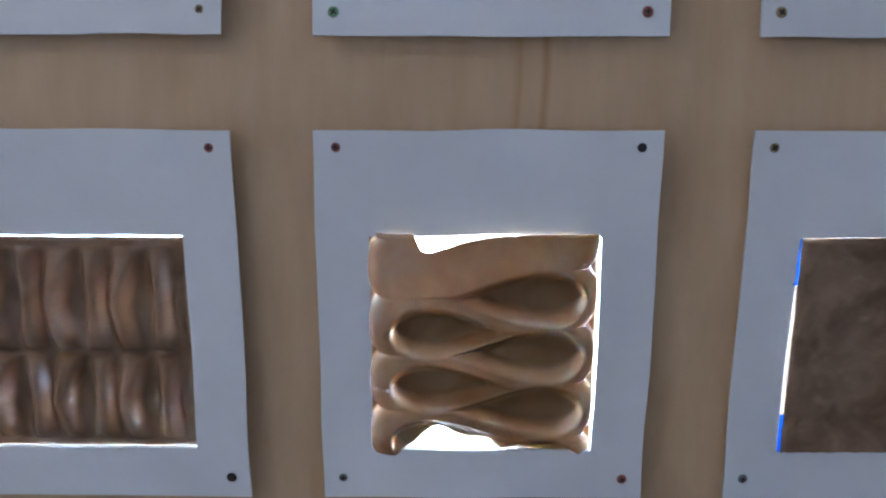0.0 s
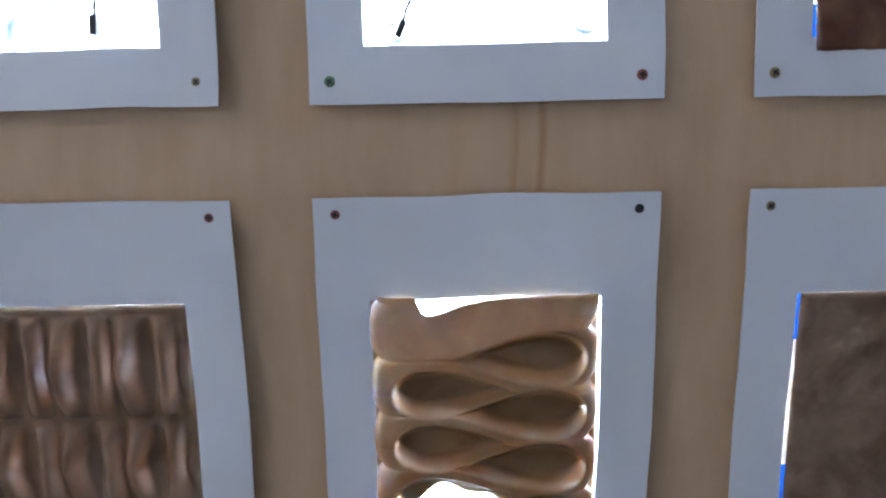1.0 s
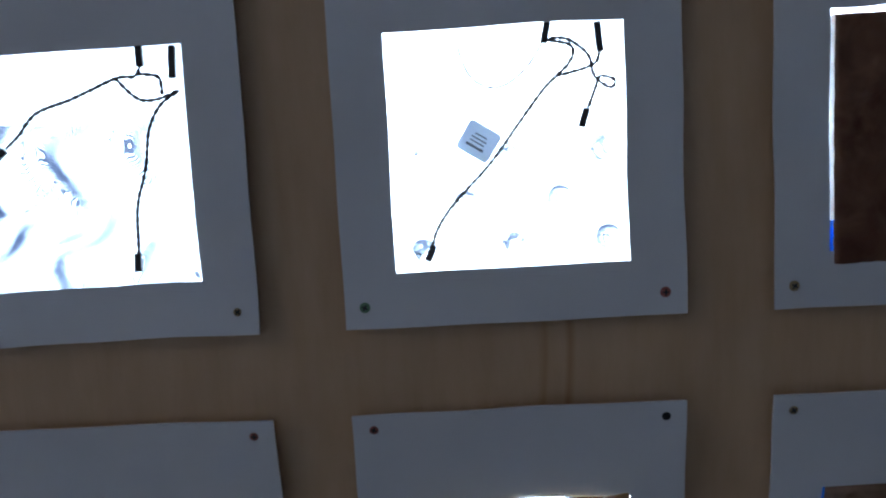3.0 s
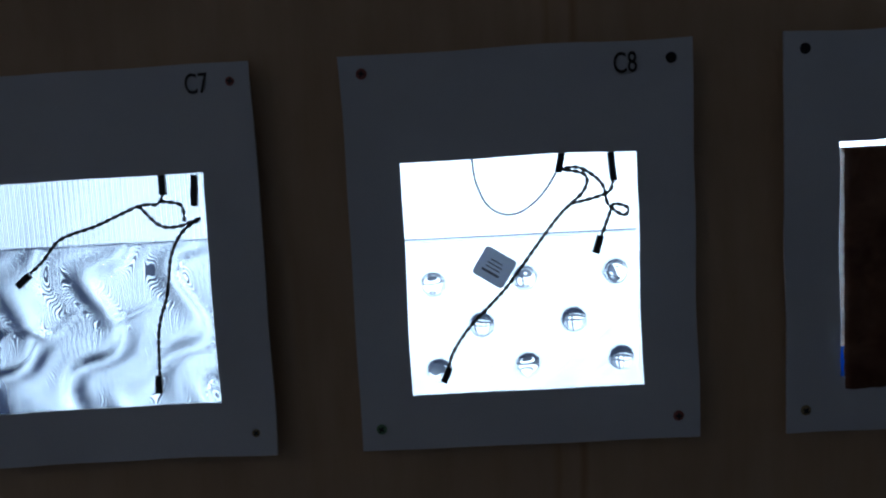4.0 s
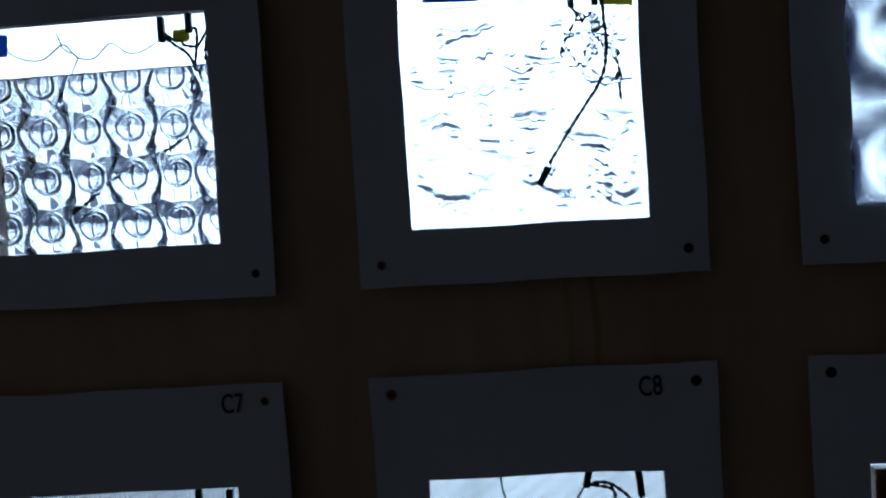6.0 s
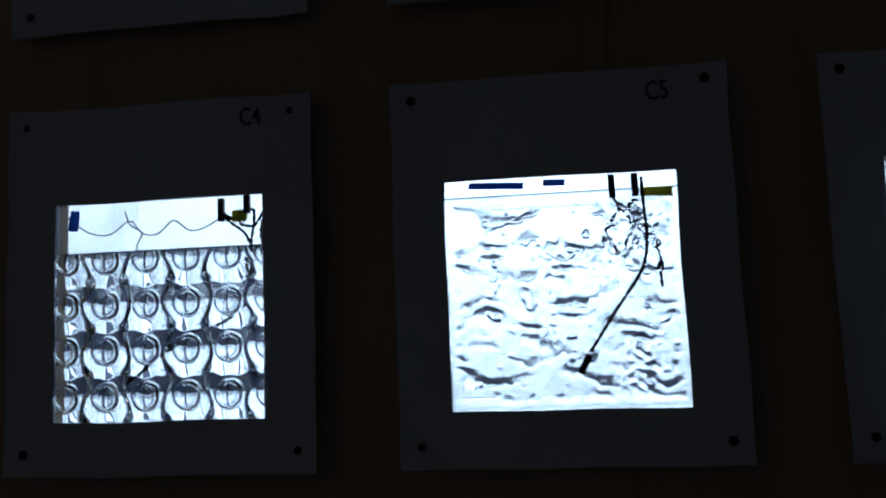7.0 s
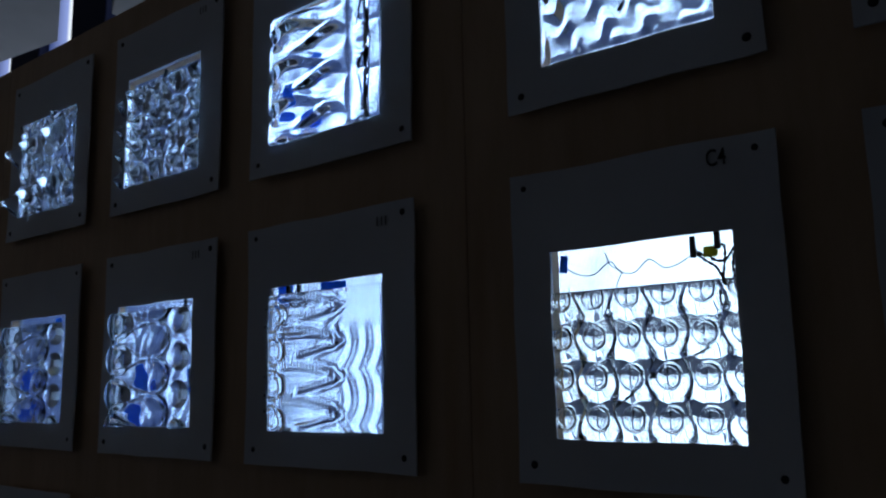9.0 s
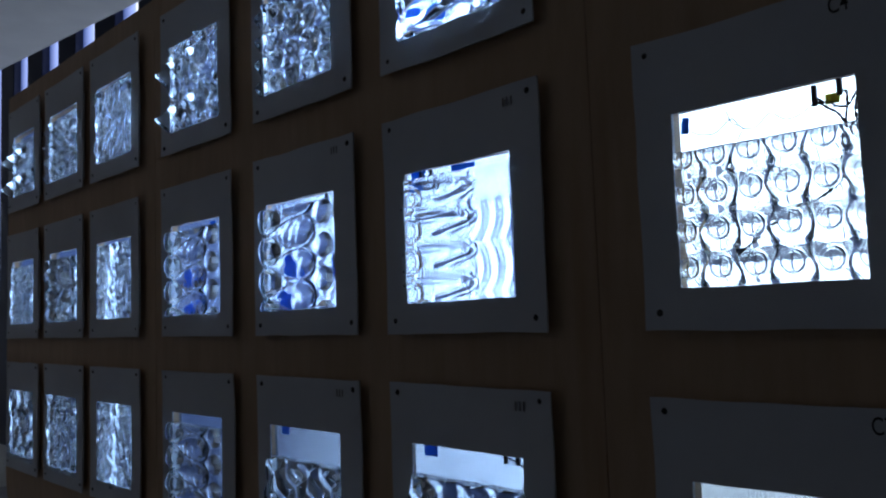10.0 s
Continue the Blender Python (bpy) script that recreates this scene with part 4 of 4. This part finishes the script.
# the tag tied to one cable, and a slack grey cord above it
tag = new("paper_tag")
tag.location = at_open("C2", "L", 0.385, 0.465, 0.0022)
tag.rotation_euler = (0, radians(33), 0)
tagged(tag, "small grey printed tag with rounded corners tied on a wire", "tag")
bm = box(-0.0125, 0.0125, -0.0002, 0.0002, -0.0112, 0.0112)
bmesh.ops.bevel(bm, geom=[e for e in bm.edges if abs(e.verts[0].co.y - e.verts[1].co.y) > 0.0003], offset=0.003, segments=4, profile=0.5, affect="EDGES")
part("sheet", bm, TAG, tag)
for k, (wd, dz) in enumerate(((0.0075, -0.0048), (0.006, -0.0015), (0.0065, 0.0012), (0.005, 0.0040))):
    part("print_bar", box(-wd, wd * 0.8, -0.0006, -0.00045, dz - (0.0008 if k == 0 else 0.0004), dz + (0.0008 if k == 0 else 0.0004)), PALE_INK, tag, "dark unreadable printing")


def slack_cord(col, row, run, y, label, thick=0.00045):
    cord = new("cord")
    cord.location = at_open(col, row, run[0][0], run[0][1], y)
    tagged(cord, label, "cord")
    pts = [tuple(Vector(at_open(col, row, u, v, y)) - Vector(cord.location)) for u, v in run]
    vs, fs = tube(pts, thick, 5, pairs=2, turns_per_m=140)
    part("strand", mesh_of("strand", vs, fs, CORD), None, cord)


slack_cord("C2", "L", ((0.31, 0.0), (0.32, 0.09), (0.36, 0.19), (0.43, 0.24), (0.51, 0.235), (0.60, 0.17), (0.67, 0.07), (0.69, 0.0)), 0.0065,
           "slack grey cord hanging in an arc before a light panel", 0.0006)
slack_cord("C1", "M", ((0.02, 0.07), (0.10, 0.12), (0.2, 0.13), (0.30, 0.07), (0.36, 0.13), (0.44, 0.14), (0.52, 0.08), (0.60, 0.13), (0.68, 0.12), (0.78, 0.06)), 0.0175,
           "thin grey cord in small waves before a light panel")
slack_cord("C1", "M", ((0.27, 0.02), (0.30, 0.09), (0.36, 0.13), (0.33, 0.20), (0.36, 0.28)), 0.0185, "thin grey cord hanging before a light panel")

# olive connectors
for col, row, u, v, hw, hh in (("C2", "M", 0.92, 0.085, 0.0115, 0.0042), ("C1", "M", 0.86, 0.08, 0.0062, 0.0046)):
    c = new("connector", None)
    c.location = at_open(col, row, u, v, 0.0120)
    tagged(c, "small olive plastic wire connector beside black plugs", "connector")
    part("shell", box(-hw, hw, -0.002, 0.002, -hh, hh, 0.0019), OLIVE, c)

# blue tape
for col, row, u, v, su, sv, lean in (
        ("C3", "K", 0.008, 0.11, 0.0032, 0.034, 0), ("C3", "K", 0.010, 0.91, 0.0038, 0.030, 0), ("C3", "K", 0.065, 0.990, 0.022, 0.0035, 0),
        ("C3", "L", 0.010, 0.94, 0.0034, 0.022, 0), ("C2", "M", 0.22, 0.012, 0.040, 0.005, 3), ("C2", "M", 0.48, 0.012, 0.016, 0.005, 2),
        # no tape here: this strip stands in for a dark reflection
        ("C1", "M", 0.03, 0.06, 0.008, 0.016, 4),
        ("B3", "T", 0.35, 0.48, 0.020, 0.018, 25), ("B3", "T", 0.32, 0.86, 0.024, 0.022, -20), ("B3", "T", 0.10, 0.62, 0.020, 0.016, 0), ("B3", "T", 0.08, 0.80, 0.026, 0.016, 10),
        ("B3", "M", 0.50, 0.02, 0.040, 0.010, 2), ("B3", "M", 0.05, 0.03, 0.026, 0.018, 0), ("B3", "L", 0.09, 0.05, 0.024, 0.016, 0),
        ("B2", "M", 0.30, 0.62, 0.034, 0.020, 20), ("B2", "M", 0.20, 0.93, 0.034, 0.020, 0), ("B2", "M", 0.92, 0.65, 0.020, 0.034, 0), ("B2", "L", 0.10, 0.05, 0.020, 0.014, 0),
        ("B1", "M", 0.28, 0.62, 0.030, 0.026, 15), ("B1", "M", 0.30, 0.95, 0.040, 0.020, 0), ("B1", "M", 0.70, 0.06, 0.020, 0.016, 0)):
    tilted(row, tape(col, row, u, v, su, sv, lean, -0.0032 if col == "C3" else 0.0135))

# ---------------------------------------------------------------- the room
def structure(name, bm, material, label, category):
    return tagged(part(name, bm, material), label, category, kind="structure")


structure("floor", box(-9, 3, -5, 3, -0.1, 0.0), FLOOR, "grey concrete floor, slightly stained", "floor")
structure("wall_front", box(-9, 3, -5.1, -5.0, 0, 4.6), PAINT, "pale grey painted wall across the room", "wall")
structure("wall_right", box(3.0, 3.1, -5, 3, 0, 4.6), PAINT, "pale grey painted side wall", "wall")
structure("wall_left", box(-9.1, -9.0, -5, 3, 0, 4.6), PAINT, "pale grey painted side wall", "wall")


def ceiling_slab(name, outline, label):
    """A level slab over a plan outline."""
    bm = bmesh.new()
    low = [bm.verts.new((x, y, 3.0)) for x, y in outline]
    top = [bm.verts.new((x, y, 3.08)) for x, y in outline]
    bm.faces.new(low[::-1])
    bm.faces.new(top)
    for k in range(len(low)):
        n = (k + 1) % len(low)
        bm.faces.new((low[k], low[n], top[n], top[k]))
    return structure(name, bm, PAINT, label, "ceiling")


# two slabs parted by a slanting slit
ceiling_slab("ceiling", ((-2.68, 1.378), (3.0, -1.34), (3.0, 1.55), (-2.68, 1.55)), "pale grey ceiling slab beside a slanting slit")
ceiling_slab("ceiling_left", ((-9.0, 0.634), (-9.0, -5.0), (3.0, -5.0), (3.0, -1.53), (-3.067, 1.37)), "pale grey ceiling slab with slanting edges")
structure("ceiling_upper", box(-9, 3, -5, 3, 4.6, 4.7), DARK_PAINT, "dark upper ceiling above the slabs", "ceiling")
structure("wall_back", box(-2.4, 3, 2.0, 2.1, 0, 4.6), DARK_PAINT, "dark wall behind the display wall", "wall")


def pane_light():
    m = bpy.data.materials.new("daylight_pane")
    m.use_nodes = True
    nt = m.node_tree
    nt.nodes.remove(nt.nodes["Principled BSDF"])
    e = node(m, "ShaderNodeEmission", Strength=1.0)
    link(m, e.outputs[0], nt.nodes["Material Output"].inputs[0])
    sep = nt.nodes.new("ShaderNodeSeparateXYZ")
    link(m, coords(m, (1 / 0.36, 1, 1)), sep.inputs[0])
    link(m, ramp(m, sep.outputs[0], [(0.0, (0.03, 0.05, 0.16)), (0.55, (0.28, 0.36, 0.72)), (0.62, (0.85, 0.93, 1.0)), (1.0, (0.95, 1.0, 1.0))]), e.inputs[0])
    return m


PANE = pane_light()
for k in range(8):
    xr = -3.40 - 0.71 * k
    win = new("window_%d" % (k + 1))
    win.location = (xr - 0.36, 2.0, 0.6)
    tagged(win, "tall narrow window with blue daylight between dark posts", "window", "tall windows", "structure")
    part("pane", box(0.0, 0.36, 0, 0.01, 0, 3.9), PANE, win)
    part("post", box(-0.35, 0.0, -0.06, 0.06, 0, 3.9, 0.01), POST, win)

# unseen lamps, placed far left to brighten that end of the display wall
for lx, ly in ((-2.2, -1.6), (-3.4, -1.4)):
    lamp = new("ceiling_lamp")
    lamp.location = (lx, ly, 3.0)
    tagged(lamp, "small round warm ceiling downlight", "ceiling lamp", "ceiling lamps")
    bm = bmesh.new()
    bmesh.ops.create_cone(bm, cap_ends=True, segments=24, radius1=0.06, radius2=0.07, depth=0.06)
    part("housing", bm, BLACK, lamp).location = (0, 0, -0.032)
    bm = bmesh.new()
    bmesh.ops.create_cone(bm, cap_ends=True, segments=24, radius1=0.055, radius2=0.055, depth=0.006)
    lens = part("lens", bm, LAMP_MAT, lamp, "glowing warm lens")
    lens.location = (0, 0, -0.066)
